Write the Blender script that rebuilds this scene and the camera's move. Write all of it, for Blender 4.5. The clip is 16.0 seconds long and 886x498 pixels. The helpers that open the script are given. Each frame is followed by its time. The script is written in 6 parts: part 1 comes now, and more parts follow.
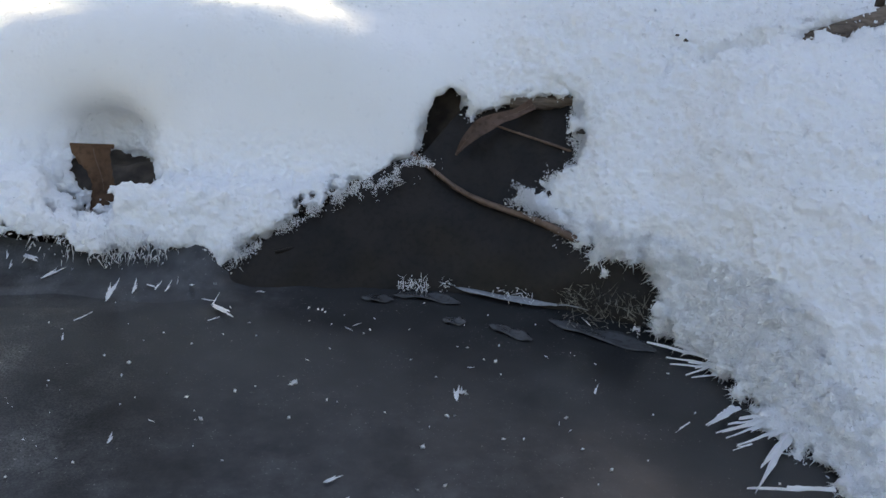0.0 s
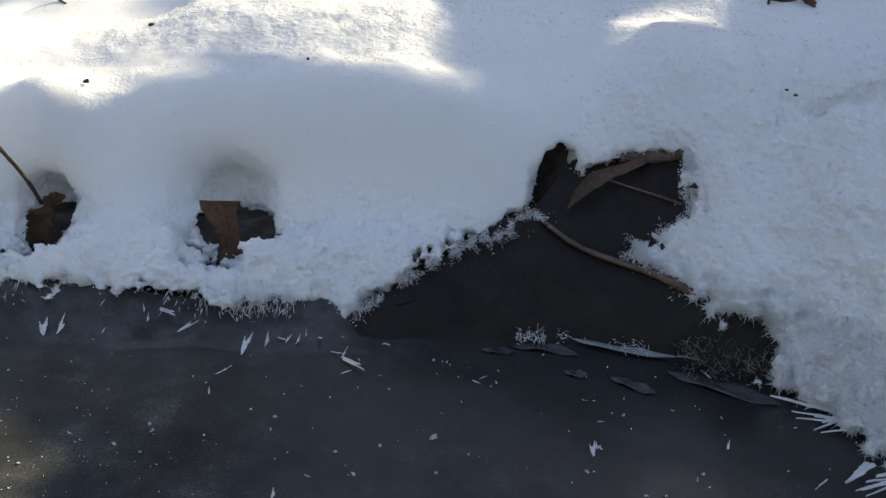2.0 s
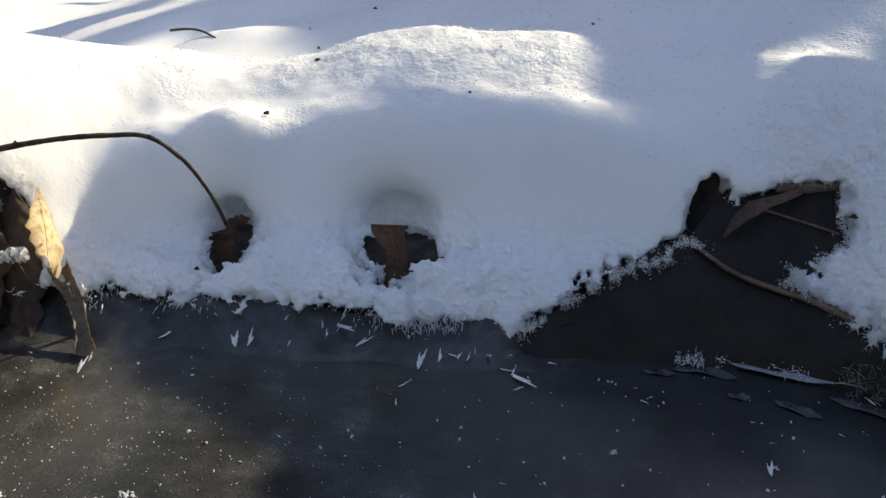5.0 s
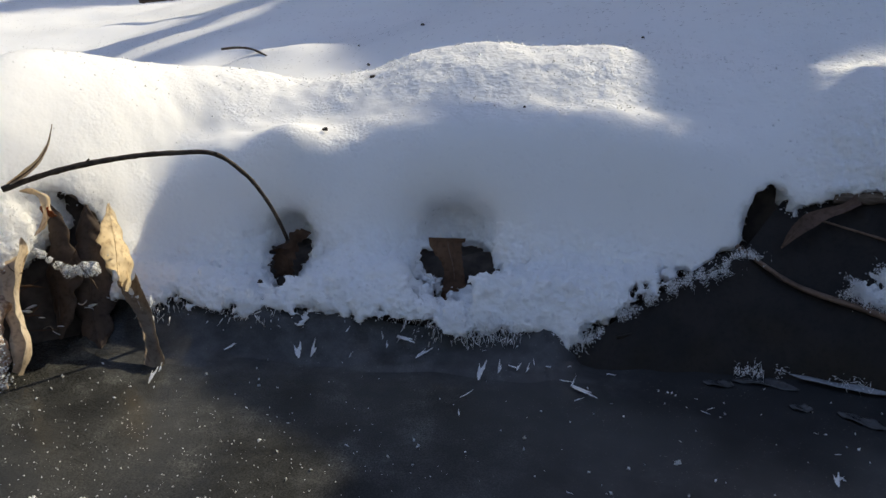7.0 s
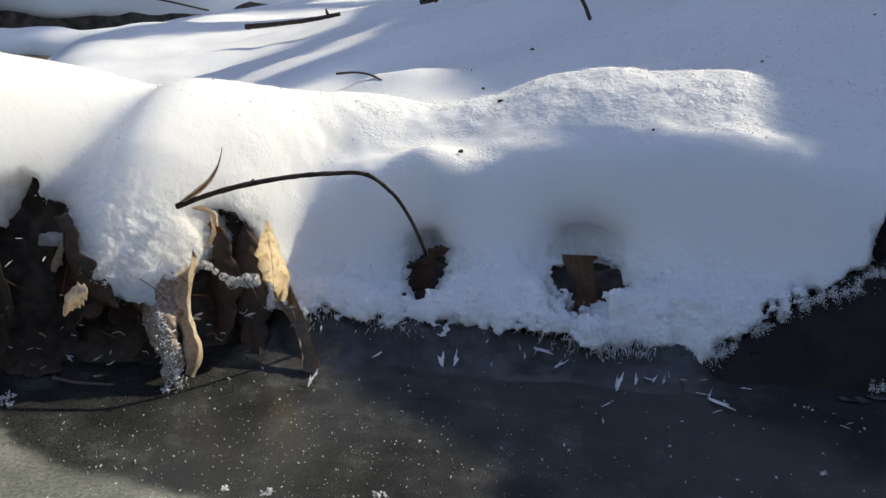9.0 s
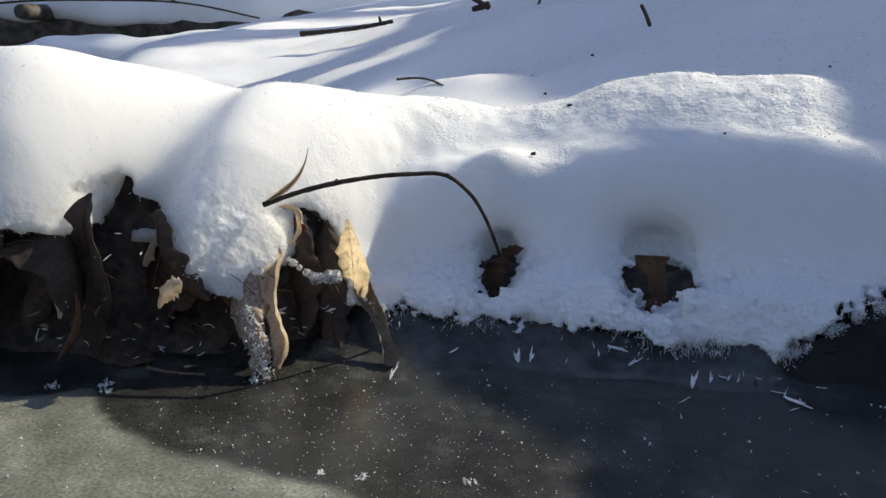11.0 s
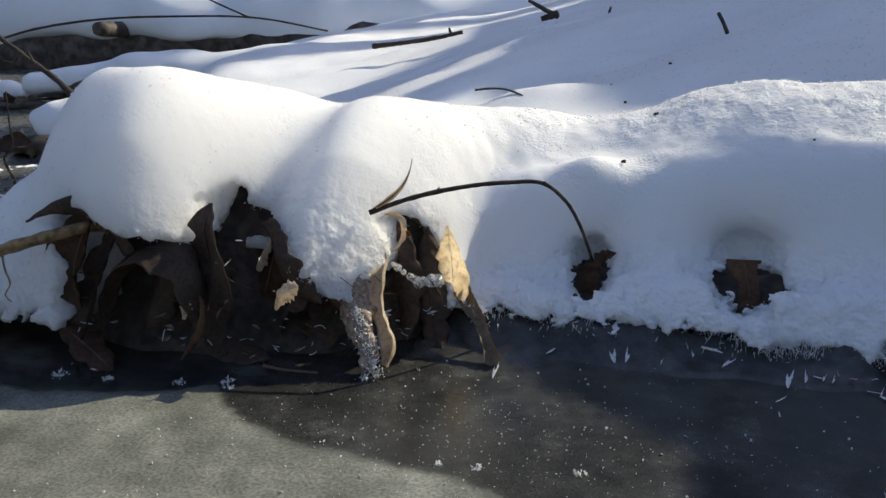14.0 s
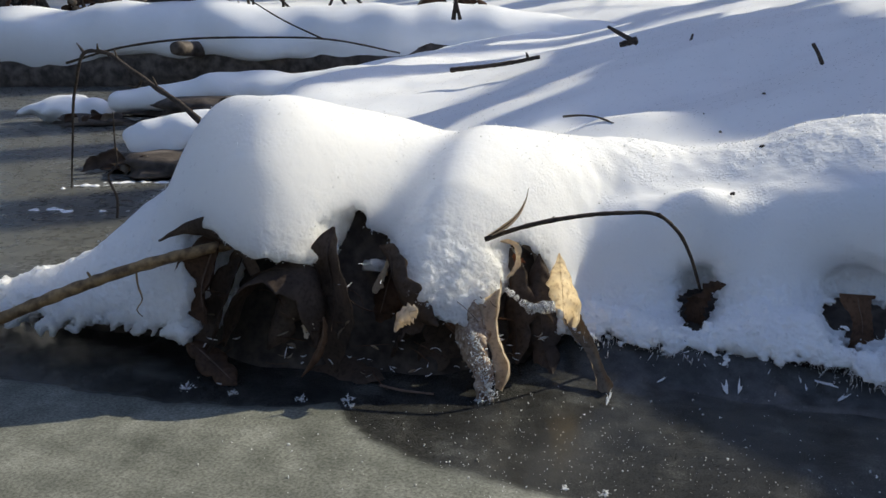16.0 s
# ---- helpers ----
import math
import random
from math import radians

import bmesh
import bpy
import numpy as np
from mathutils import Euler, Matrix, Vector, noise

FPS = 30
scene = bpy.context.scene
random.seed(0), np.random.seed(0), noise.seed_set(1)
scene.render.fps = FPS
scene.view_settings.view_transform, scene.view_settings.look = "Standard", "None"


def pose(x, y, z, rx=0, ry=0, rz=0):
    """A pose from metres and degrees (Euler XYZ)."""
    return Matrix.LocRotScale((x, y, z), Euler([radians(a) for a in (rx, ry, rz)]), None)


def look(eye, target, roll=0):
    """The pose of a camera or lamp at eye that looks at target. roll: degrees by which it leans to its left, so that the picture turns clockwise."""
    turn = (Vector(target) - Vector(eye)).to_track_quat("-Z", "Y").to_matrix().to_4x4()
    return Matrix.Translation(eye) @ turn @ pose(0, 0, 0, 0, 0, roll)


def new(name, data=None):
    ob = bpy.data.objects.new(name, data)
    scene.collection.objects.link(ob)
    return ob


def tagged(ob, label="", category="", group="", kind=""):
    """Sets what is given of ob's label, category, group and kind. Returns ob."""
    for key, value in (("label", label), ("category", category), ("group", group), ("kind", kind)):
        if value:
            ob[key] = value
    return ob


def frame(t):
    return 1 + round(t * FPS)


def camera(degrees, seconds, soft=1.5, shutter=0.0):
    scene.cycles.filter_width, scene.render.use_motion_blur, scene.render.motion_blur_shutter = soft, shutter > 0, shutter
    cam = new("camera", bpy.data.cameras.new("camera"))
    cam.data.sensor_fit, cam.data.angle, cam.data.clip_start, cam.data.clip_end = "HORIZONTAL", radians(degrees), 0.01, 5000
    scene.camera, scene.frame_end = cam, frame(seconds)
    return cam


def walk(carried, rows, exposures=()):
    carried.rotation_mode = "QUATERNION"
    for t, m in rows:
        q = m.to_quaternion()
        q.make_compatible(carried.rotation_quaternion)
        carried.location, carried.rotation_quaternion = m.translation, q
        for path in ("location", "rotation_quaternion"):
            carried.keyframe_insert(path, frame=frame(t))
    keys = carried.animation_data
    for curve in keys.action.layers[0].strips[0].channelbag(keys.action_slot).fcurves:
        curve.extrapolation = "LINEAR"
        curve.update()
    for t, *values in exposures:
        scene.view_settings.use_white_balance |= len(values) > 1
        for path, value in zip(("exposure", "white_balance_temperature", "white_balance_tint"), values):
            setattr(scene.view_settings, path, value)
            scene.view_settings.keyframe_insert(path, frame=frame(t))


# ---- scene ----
cam = camera(54.6, 16.0)
PATH = [
    (0, (-0.012, 0.018, 0.226), (0.101, 1.867, -0.529), 4.3),
    (0.5, (-0.027, 0.019, 0.238), (0.06, 1.878, -0.495), 3.6),
    (1, (-0.042, 0.019, 0.251), (0.013, 1.886, -0.464), 3.0),
    (1.5, (-0.048, 0.017, 0.253), (-0.014, 1.888, -0.452), 2.8),
    (2, (-0.061, 0.01, 0.245), (-0.047, 1.882, -0.46), 2.9),
    (2.5, (-0.075, 0.011, 0.249), (-0.1, 1.884, -0.45), 2.9),
    (3, (-0.089, 0.0, 0.247), (-0.165, 1.876, -0.443), 2.7),
    (3.5, (-0.097, -0.003, 0.244), (-0.194, 1.869, -0.453), 2.5),
    (4, (-0.106, -0.009, 0.248), (-0.225, 1.867, -0.437), 2.4),
    (6.5, (-0.129, -0.03, 0.255), (-0.341, 1.852, -0.39), 1.3),
    (7, (-0.135, -0.032, 0.256), (-0.375, 1.849, -0.379), 1.0),
    (7.5, (-0.154, -0.046, 0.263), (-0.451, 1.834, -0.352), 0.5),
    (8, (-0.166, -0.054, 0.263), (-0.507, 1.823, -0.34), 0.4),
    (8.5, (-0.173, -0.062, 0.267), (-0.55, 1.811, -0.327), 0.1),
    (9, (-0.179, -0.072, 0.264), (-0.578, 1.795, -0.331), 0.1),
    (9.5, (-0.183, -0.08, 0.265), (-0.61, 1.783, -0.322), 0.3),
    (10, (-0.192, -0.087, 0.264), (-0.639, 1.773, -0.317), 0.4),
    (12.5, (-0.215, -0.113, 0.263), (-0.749, 1.725, -0.319), -1.1),
    (13, (-0.22, -0.119, 0.263), (-0.773, 1.712, -0.321), -1.2),
    (13.5, (-0.223, -0.123, 0.264), (-0.799, 1.703, -0.315), -1.4),
    (14, (-0.228, -0.136, 0.271), (-0.834, 1.685, -0.29), -1.4),
    (14.5, (-0.237, -0.142, 0.278), (-0.88, 1.675, -0.258), -1.3),
    (15, (-0.254, -0.153, 0.281), (-0.929, 1.656, -0.24), -1.2),
    (15.5, (-0.261, -0.161, 0.28), (-0.958, 1.64, -0.241), -1.0),
    (16, (-0.27, -0.168, 0.283), (-0.991, 1.624, -0.234), -1.0),
]

walk(cam, [(t, look(eye, target, roll)) for t, eye, target, roll in PATH],
     exposures=[(0.0, 1.48, 7950, 13), (0.5, 1.10, 7800, 13), (1.0, 0.68, 7600, 14), (1.5, 0.80, 7480, 14), (2.0, 0.88, 7450, 14), (3.5, 0.78, 7280, 15), (6.5, 0.34, 6760, 17), (7.5, 0.19, 6640, 17), (9.0, 0.25, 6480, 17), (12.5, 0.19, 6380, 17), (16.0, 0.15, 6280, 17)])

# ---------------------------------------------------------------- light
SUN = Vector((0.575, 0.595, 0.565)).normalized()
world = bpy.data.worlds.new("winter_sky")
scene.world = world
world.use_nodes = True
wn = world.node_tree
sky = wn.nodes.new("ShaderNodeTexSky")
sky.sky_type = "NISHITA"
sky.sun_disc = False
sky.sun_elevation = math.asin(SUN.z)
sky.sun_rotation = math.atan2(SUN.x, SUN.y)
wn.nodes["Background"].inputs["Strength"].default_value = 0.15
wn.links.new(sky.outputs["Color"], wn.nodes["Background"].inputs["Color"])
sun_data = bpy.data.lights.new("sun", "SUN")
sun_data.energy = 4.1
sun_data.angle = radians(0.53)
sun_data.color = (1.0, 0.95, 0.69)
sun = new("sun", sun_data)
sun.matrix_world = look(SUN * 20, (0, 0, 0))


# ---------------------------------------------------------------- materials
def material(name, rough=0.6, spec=0.5):
    m = bpy.data.materials.new(name)
    m.use_nodes = True
    bsdf = m.node_tree.nodes["Principled BSDF"]
    bsdf.inputs["Roughness"].default_value = rough
    bsdf.inputs["Specular IOR Level"].default_value = spec
    return m, m.node_tree, bsdf


def noise_node(nt, scale, detail=4.0, rough=0.55, coords="Object"):
    tc = nt.nodes.new("ShaderNodeTexCoord")
    n = nt.nodes.new("ShaderNodeTexNoise")
    n.inputs["Scale"].default_value = scale
    n.inputs["Detail"].default_value = detail
    n.inputs["Roughness"].default_value = rough
    nt.links.new(tc.outputs[coords], n.inputs["Vector"])
    return n


def ramp(nt, source, stops):
    r = nt.nodes.new("ShaderNodeValToRGB")
    e = r.color_ramp.elements
    while len(e) < len(stops):
        e.new(0.5)
    for el, (p, c) in zip(e, stops):
        el.position = p
        el.color = (*c, 1) if len(c) == 3 else c
    nt.links.new(source, r.inputs["Fac"])
    return r


def mixed(nt, fac, a, b, mode="MIX"):
    m = nt.nodes.new("ShaderNodeMix")
    m.data_type = "RGBA"
    m.blend_type = mode
    if isinstance(fac, float):
        m.inputs["Factor"].default_value = fac
    else:
        nt.links.new(fac, m.inputs["Factor"])
    for sock, v in ((m.inputs["A"], a), (m.inputs["B"], b)):
        if isinstance(v, tuple):
            sock.default_value = (*v, 1)
        else:
            nt.links.new(v, sock)
    return m.outputs["Result"]


def bumped(nt, bsdf, layers):
    """Chain of bump layers: (height socket, strength, distance)."""
    last = None
    for h, s, d in layers:
        b = nt.nodes.new("ShaderNodeBump")
        b.inputs["Strength"].default_value = s
        b.inputs["Distance"].default_value = d
        nt.links.new(h, b.inputs["Height"])
        if last:
            nt.links.new(last, b.inputs["Normal"])
        last = b.outputs["Normal"]
    nt.links.new(last, bsdf.inputs["Normal"])


def snow_material(name, tint=(0.955, 0.965, 0.98), sss=1.0, grain=1.0, smooth_side=True):
    """Snow: smooth on the mound and more translucent there to lift its glow, sugary on the crust low on the bank, on
    the crest and on the lobe.
    """
    m, nt, b = material(name, 0.6, 0.3)
    big = noise_node(nt, 14, 3)
    col = ramp(nt, big.outputs["Fac"], [(0.3, tuple(c * 0.96 for c in tint)), (0.7, tint)])
    nt.links.new(col.outputs["Color"], b.inputs["Base Color"])
    b.inputs["Subsurface Radius"].default_value = (1.0, 1.0, 1.0)

    def math_node(op, p, q):
        n = nt.nodes.new("ShaderNodeMath")
        n.operation = op
        for i, v in enumerate((p, q)):
            if isinstance(v, float):
                n.inputs[i].default_value = v
            else:
                nt.links.new(v, n.inputs[i])
        return n.outputs["Value"]

    tc = nt.nodes.new("ShaderNodeTexCoord")
    sep = nt.nodes.new("ShaderNodeSeparateXYZ")
    nt.links.new(tc.outputs["Object"], sep.inputs["Vector"])

    def between(axis, lo, hi, top_value=1.0):
        mr = nt.nodes.new("ShaderNodeMapRange")
        mr.inputs["From Min"].default_value, mr.inputs["From Max"].default_value = lo, hi
        mr.inputs["To Max"].default_value = top_value
        nt.links.new(sep.outputs[axis], mr.inputs["Value"])
        return mr.outputs["Result"]

    def cells(scale):
        v = nt.nodes.new("ShaderNodeTexVoronoi")
        v.inputs["Scale"].default_value = scale
        nt.links.new(tc.outputs["Object"], v.inputs["Vector"])
        return v

    zone = math_node("MAXIMUM", between("Z", 0.085, 0.050), between("X", 0.02, 0.07))
    zone = math_node("MAXIMUM", zone, between("Z", 0.14, 0.165, 0.32))
    patch = ramp(nt, noise_node(nt, 24, 4, 0.6).outputs["Fac"], [(0.46, (0, 0, 0)), (0.66, (0.8, 0.8, 0.8))]).outputs["Color"]
    zone = math_node("MAXIMUM", zone, patch)
    if smooth_side:
        zone = math_node("MULTIPLY", zone, between("X", -0.62, -0.40))
        zone = math_node("MAXIMUM", zone, math_node("MULTIPLY", patch, 0.45))
    if sss:
        nt.links.new(math_node("SUBTRACT", sss, math_node("MULTIPLY", zone, 0.65)), b.inputs["Subsurface Weight"])
        # scatter is raised over the mound to brighten it, cut over the bank
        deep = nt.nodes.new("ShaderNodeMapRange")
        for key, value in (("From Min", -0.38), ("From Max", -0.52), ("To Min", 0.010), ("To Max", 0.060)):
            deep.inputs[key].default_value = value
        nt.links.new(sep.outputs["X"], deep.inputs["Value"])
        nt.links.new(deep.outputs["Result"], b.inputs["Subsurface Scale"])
    if smooth_side:
        ends = math_node("MULTIPLY", between("Z", 0.155, 0.085, 0.85), between("X", -0.43, -0.47))
        zone = math_node("MAXIMUM", zone, ends)
    zone = math_node("ADD", zone, 0.06)
    vor = cells(420)
    gl = ramp(nt, vor.outputs["Color"], [(0.82, (0.6, 0.6, 0.6)), (0.92, (0.14, 0.14, 0.14))])
    nt.links.new(gl.outputs["Color"], b.inputs["Roughness"])
    bumped(nt, b, [(noise_node(nt, 60, 4).outputs["Fac"], 0.10 * grain, 0.005),
                   (math_node("MULTIPLY", cells(330).outputs["Distance"], zone), 0.35 * grain, -0.0020),
                   (math_node("MULTIPLY", noise_node(nt, 300, 4, 0.65).outputs["Fac"], zone), 0.55 * grain, 0.0018),
                   (math_node("MULTIPLY", vor.outputs["Color"], zone), 0.42 * grain, 0.0009)])
    return m


def leaf_material(name, light, dark, rough=0.6, clear=0.25):
    m, nt, b = material(name, rough, 0.3)
    n1 = noise_node(nt, 40, 5)
    n2 = noise_node(nt, 320, 3)
    col = ramp(nt, n1.outputs["Fac"], [(0.30, dark), (0.62, light)])
    spots = ramp(nt, n2.outputs["Fac"], [(0.30, (0.55, 0.5, 0.45)), (0.5, (1, 1, 1))])
    res = mixed(nt, 0.7, col.outputs["Color"], spots.outputs["Color"], "MULTIPLY")
    nt.links.new(res, b.inputs["Base Color"])
    bumped(nt, b, [(n1.outputs["Fac"], 0.3, 0.002), (n2.outputs["Fac"], 0.4, 0.0005)])
    if clear:
        out = nt.nodes["Material Output"]
        tr = nt.nodes.new("ShaderNodeBsdfTranslucent")
        nt.links.new(res, tr.inputs["Color"])
        ms = nt.nodes.new("ShaderNodeMixShader")
        ms.inputs["Fac"].default_value = clear
        nt.links.new(b.outputs["BSDF"], ms.inputs[1])
        nt.links.new(tr.outputs["BSDF"], ms.inputs[2])
        nt.links.new(ms.outputs["Shader"], out.inputs["Surface"])
    return m


def bark_material(name, light, dark, scale=120, stretch=(1, 1, 1), rough=0.75):
    m, nt, b = material(name, rough, 0.3)
    tc = nt.nodes.new("ShaderNodeTexCoord")
    mp = nt.nodes.new("ShaderNodeMapping")
    mp.inputs["Scale"].default_value = stretch
    nt.links.new(tc.outputs["Object"], mp.inputs["Vector"])
    n = nt.nodes.new("ShaderNodeTexNoise")
    n.inputs["Scale"].default_value = scale
    n.inputs["Detail"].default_value = 6
    nt.links.new(mp.outputs["Vector"], n.inputs["Vector"])
    n2 = noise_node(nt, scale * 0.2, 3)
    c = ramp(nt, n.outputs["Fac"], [(0.35, dark), (0.65, light)])
    c2 = ramp(nt, n2.outputs["Fac"], [(0.35, (0.6, 0.6, 0.6)), (0.6, (1, 1, 1))])
    nt.links.new(mixed(nt, 0.8, c.outputs["Color"], c2.outputs["Color"], "MULTIPLY"), b.inputs["Base Color"])
    bumped(nt, b, [(n.outputs["Fac"], 0.7, 0.2 / scale)])
    return m


def ice_material():
    """Creek ice: clear and dark, with white frost and grey cloud frozen in, and glare put into the colour, where the
    mesh's own masks say.
    """
    m, nt, b = material("creek_ice", 0.16, 0.4)
    n1, n2, n3, n4 = noise_node(nt, 7, 4), noise_node(nt, 620, 3, 0.7), noise_node(nt, 26, 5, 0.65), noise_node(nt, 950, 2, 0.7)
    n5, n6 = noise_node(nt, 70, 5, 0.65), noise_node(nt, 420, 4, 0.7)

    def mask(name, spread, noise_out, lo, hi):
        at = nt.nodes.new("ShaderNodeAttribute")
        at.attribute_name = name
        w = nt.nodes.new("ShaderNodeMath")
        w.operation = "MULTIPLY_ADD"
        w.inputs[1].default_value = spread
        nt.links.new(noise_out, w.inputs[0])
        nt.links.new(at.outputs["Fac"], w.inputs[2])
        mr = nt.nodes.new("ShaderNodeMapRange")
        mr.interpolation_type = "SMOOTHSTEP"
        mr.inputs["From Min"].default_value, mr.inputs["From Max"].default_value = lo + spread / 2, hi + spread / 2
        nt.links.new(w.outputs["Value"], mr.inputs["Value"])
        return mr.outputs["Result"]

    frost = mask("frost", 0.5, n5.outputs["Fac"], 0.1, 1.0)
    fog_glare = mask("fog_glare", 0.9, n3.outputs["Fac"], 0.05, 1.1)
    grain = mask("grain", 0.8, n3.outputs["Fac"], 0.1, 1.0)
    base = ramp(nt, n1.outputs["Fac"], [(0.35, (0.022, 0.0225, 0.024)), (0.68, (0.048, 0.049, 0.050))])
    cloud = ramp(nt, n3.outputs["Fac"], [(0.36, (0.021, 0.021, 0.0195)), (0.55, (0.044, 0.044, 0.041)), (0.74, (0.105, 0.106, 0.098))])
    fine = ramp(nt, n4.outputs["Fac"], [(0.38, (0.35, 0.35, 0.35)), (0.62, (1.5, 1.5, 1.48))])
    grainy = mixed(nt, 1.0, cloud.outputs["Color"], fine.outputs["Color"], "MULTIPLY")
    both = mixed(nt, grain, base.outputs["Color"], grainy)
    haze = ramp(nt, n5.outputs["Fac"], [(0.35, (0.060, 0.062, 0.066)), (0.68, (0.125, 0.128, 0.134))])
    both = mixed(nt, fog_glare, both, haze.outputs["Color"])
    white = ramp(nt, noise_node(nt, 22, 5, 0.6).outputs["Fac"], [(0.3, (0.125, 0.130, 0.112)), (0.52, (0.215, 0.220, 0.194)), (0.72, (0.33, 0.334, 0.300))])
    grit = ramp(nt, n6.outputs["Fac"], [(0.36, (0.55, 0.55, 0.52)), (0.62, (1.25, 1.25, 1.22))])
    both = mixed(nt, frost, both, mixed(nt, 1.0, white.outputs["Color"], grit.outputs["Color"], "MULTIPLY"))
    specks = ramp(nt, n2.outputs["Fac"], [(0.64, (0, 0, 0)), (0.74, (0.30, 0.29, 0.27))])
    patch = ramp(nt, n3.outputs["Fac"], [(0.42, (0, 0, 0)), (0.66, (1, 1, 1))])
    veil = mixed(nt, 1.0, specks.outputs["Color"], patch.outputs["Color"], "MULTIPLY")
    nt.links.new(mixed(nt, 1.0, both, veil, "ADD"), b.inputs["Base Color"])
    rr = ramp(nt, n3.outputs["Fac"], [(0.3, (0.10, 0.10, 0.10)), (0.7, (0.26, 0.26, 0.26))])
    nt.links.new(mixed(nt, frost, rr.outputs["Color"], (0.5, 0.5, 0.5)), b.inputs["Roughness"])
    b.inputs["IOR"].default_value = 1.31
    bumped(nt, b, [(n1.outputs["Fac"], 0.10, 0.02), (n2.outputs["Fac"], 0.08, 0.0004), (n6.outputs["Fac"], 0.12, 0.0005)])
    return m


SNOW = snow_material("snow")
SNOW_FAR = snow_material("snow_far", sss=0.0, grain=0.45, smooth_side=False)


def grain_material(name, rough, spec):
    """Clear little ice grains that pass light on."""
    m, nt, b = material(name, rough, spec)
    b.inputs["Base Color"].default_value = (0.97, 0.975, 0.985, 1)
    tr = nt.nodes.new("ShaderNodeBsdfTranslucent")
    tr.inputs["Color"].default_value = (0.97, 0.975, 0.985, 1)
    ms = nt.nodes.new("ShaderNodeMixShader")
    ms.inputs["Fac"].default_value = 0.5
    nt.links.new(b.outputs["BSDF"], ms.inputs[1])
    nt.links.new(tr.outputs["BSDF"], ms.inputs[2])
    nt.links.new(ms.outputs["Shader"], nt.nodes["Material Output"].inputs["Surface"])
    return m


GRAIN = grain_material("snow_grain", 0.4, 0.4)
GLINT = grain_material("ice_glint", 0.10, 0.9)
CLEAR, cl_nt, cl_b = material("clear_icy_frost", 0.18, 0.5)
cl_b.inputs["Base Color"].default_value = (0.93, 0.95, 0.97, 1)
cl_b.inputs["Transmission Weight"].default_value = 0.75
cl_b.inputs["IOR"].default_value = 1.31
bumped(cl_nt, cl_b, [(noise_node(cl_nt, 700, 3).outputs["Fac"], 0.5, 0.0006)])
FROSTED_LEAF, fl_nt, fl_b = material("frosted_leaf", 0.45, 0.5)
fl_r = ramp(fl_nt, noise_node(fl_nt, 300, 5, 0.7).outputs["Fac"], [(0.34, (0.15, 0.090, 0.055)), (0.52, (0.34, 0.245, 0.175)), (0.70, (0.60, 0.53, 0.46))])
fl_nt.links.new(fl_r.outputs["Color"], fl_b.inputs["Base Color"])
bumped(fl_nt, fl_b, [(noise_node(fl_nt, 400, 3).outputs["Fac"], 0.6, 0.001)])
ICE = ice_material()
SOIL = bark_material("dark_backing_soil", (0.095, 0.075, 0.062), (0.034, 0.027, 0.023), 90, rough=0.8)
# pale tan: sunlight that misses the sheltered leaves is put into the colour
LEAF_TAN_LIT = leaf_material("leaf_tan_lit", (0.84, 0.73, 0.57), (0.68, 0.55, 0.40), 0.55, 0.5)
LEAF_GOLD = leaf_material("leaf_gold", (0.97, 0.88, 0.72), (0.90, 0.77, 0.57), 0.5, 0.82)
LEAF_BROWN = leaf_material("leaf_brown", (0.165, 0.090, 0.052), (0.080, 0.043, 0.026), 0.6, 0.2)
LEAF_DARK = leaf_material("leaf_near_black", (0.021, 0.016, 0.0125), (0.009, 0.007, 0.0055), 0.5, 0.1)
# umber toned for the hollow: its dimness and haze are put into the colour
LEAF_UMBER_HAZED = leaf_material("leaf_umber_hazed", (0.115, 0.080, 0.060), (0.055, 0.038, 0.030), 0.7, 0.3)
# darker copy of the brown leaf: the hollow's shade is put into its colour
LEAF_BROWN_SHADE = leaf_material("leaf_brown_shade", (0.11, 0.060, 0.036), (0.050, 0.027, 0.016), 0.6, 0.3)
LEAF_GREY = leaf_material("leaf_grey_brown", (0.36, 0.29, 0.21), (0.18, 0.14, 0.10), 0.6, 0.3)
RIB = leaf_material("leaf_rib", (0.19, 0.125, 0.092), (0.10, 0.064, 0.047), 0.5, 0)
LEAF_DULL = leaf_material("leaf_dull_brown", (0.16, 0.10, 0.078), (0.08, 0.050, 0.038), 0.6, 0.15)
RIB_PALE = leaf_material("leaf_rib_pale", (0.66, 0.50, 0.32), (0.50, 0.36, 0.21), 0.5, 0)
TWIG = bark_material("twig_bark", (0.10, 0.075, 0.055), (0.035, 0.026, 0.02), 260)
TWIG_PALE = bark_material("pale_cane", (0.42, 0.28, 0.14), (0.14, 0.085, 0.045), 130, (1, 1, 1), 0.5)
BARK = bark_material("tree_bark", (0.13, 0.10, 0.075), (0.035, 0.028, 0.022), 30)
ROTTEN = bark_material("wet_log_wood", (0.17, 0.140, 0.118), (0.055, 0.044, 0.037), 25)
LOGWOOD = bark_material("weathered_wood", (0.26, 0.20, 0.16), (0.12, 0.09, 0.07), 70, (1, 6, 6))


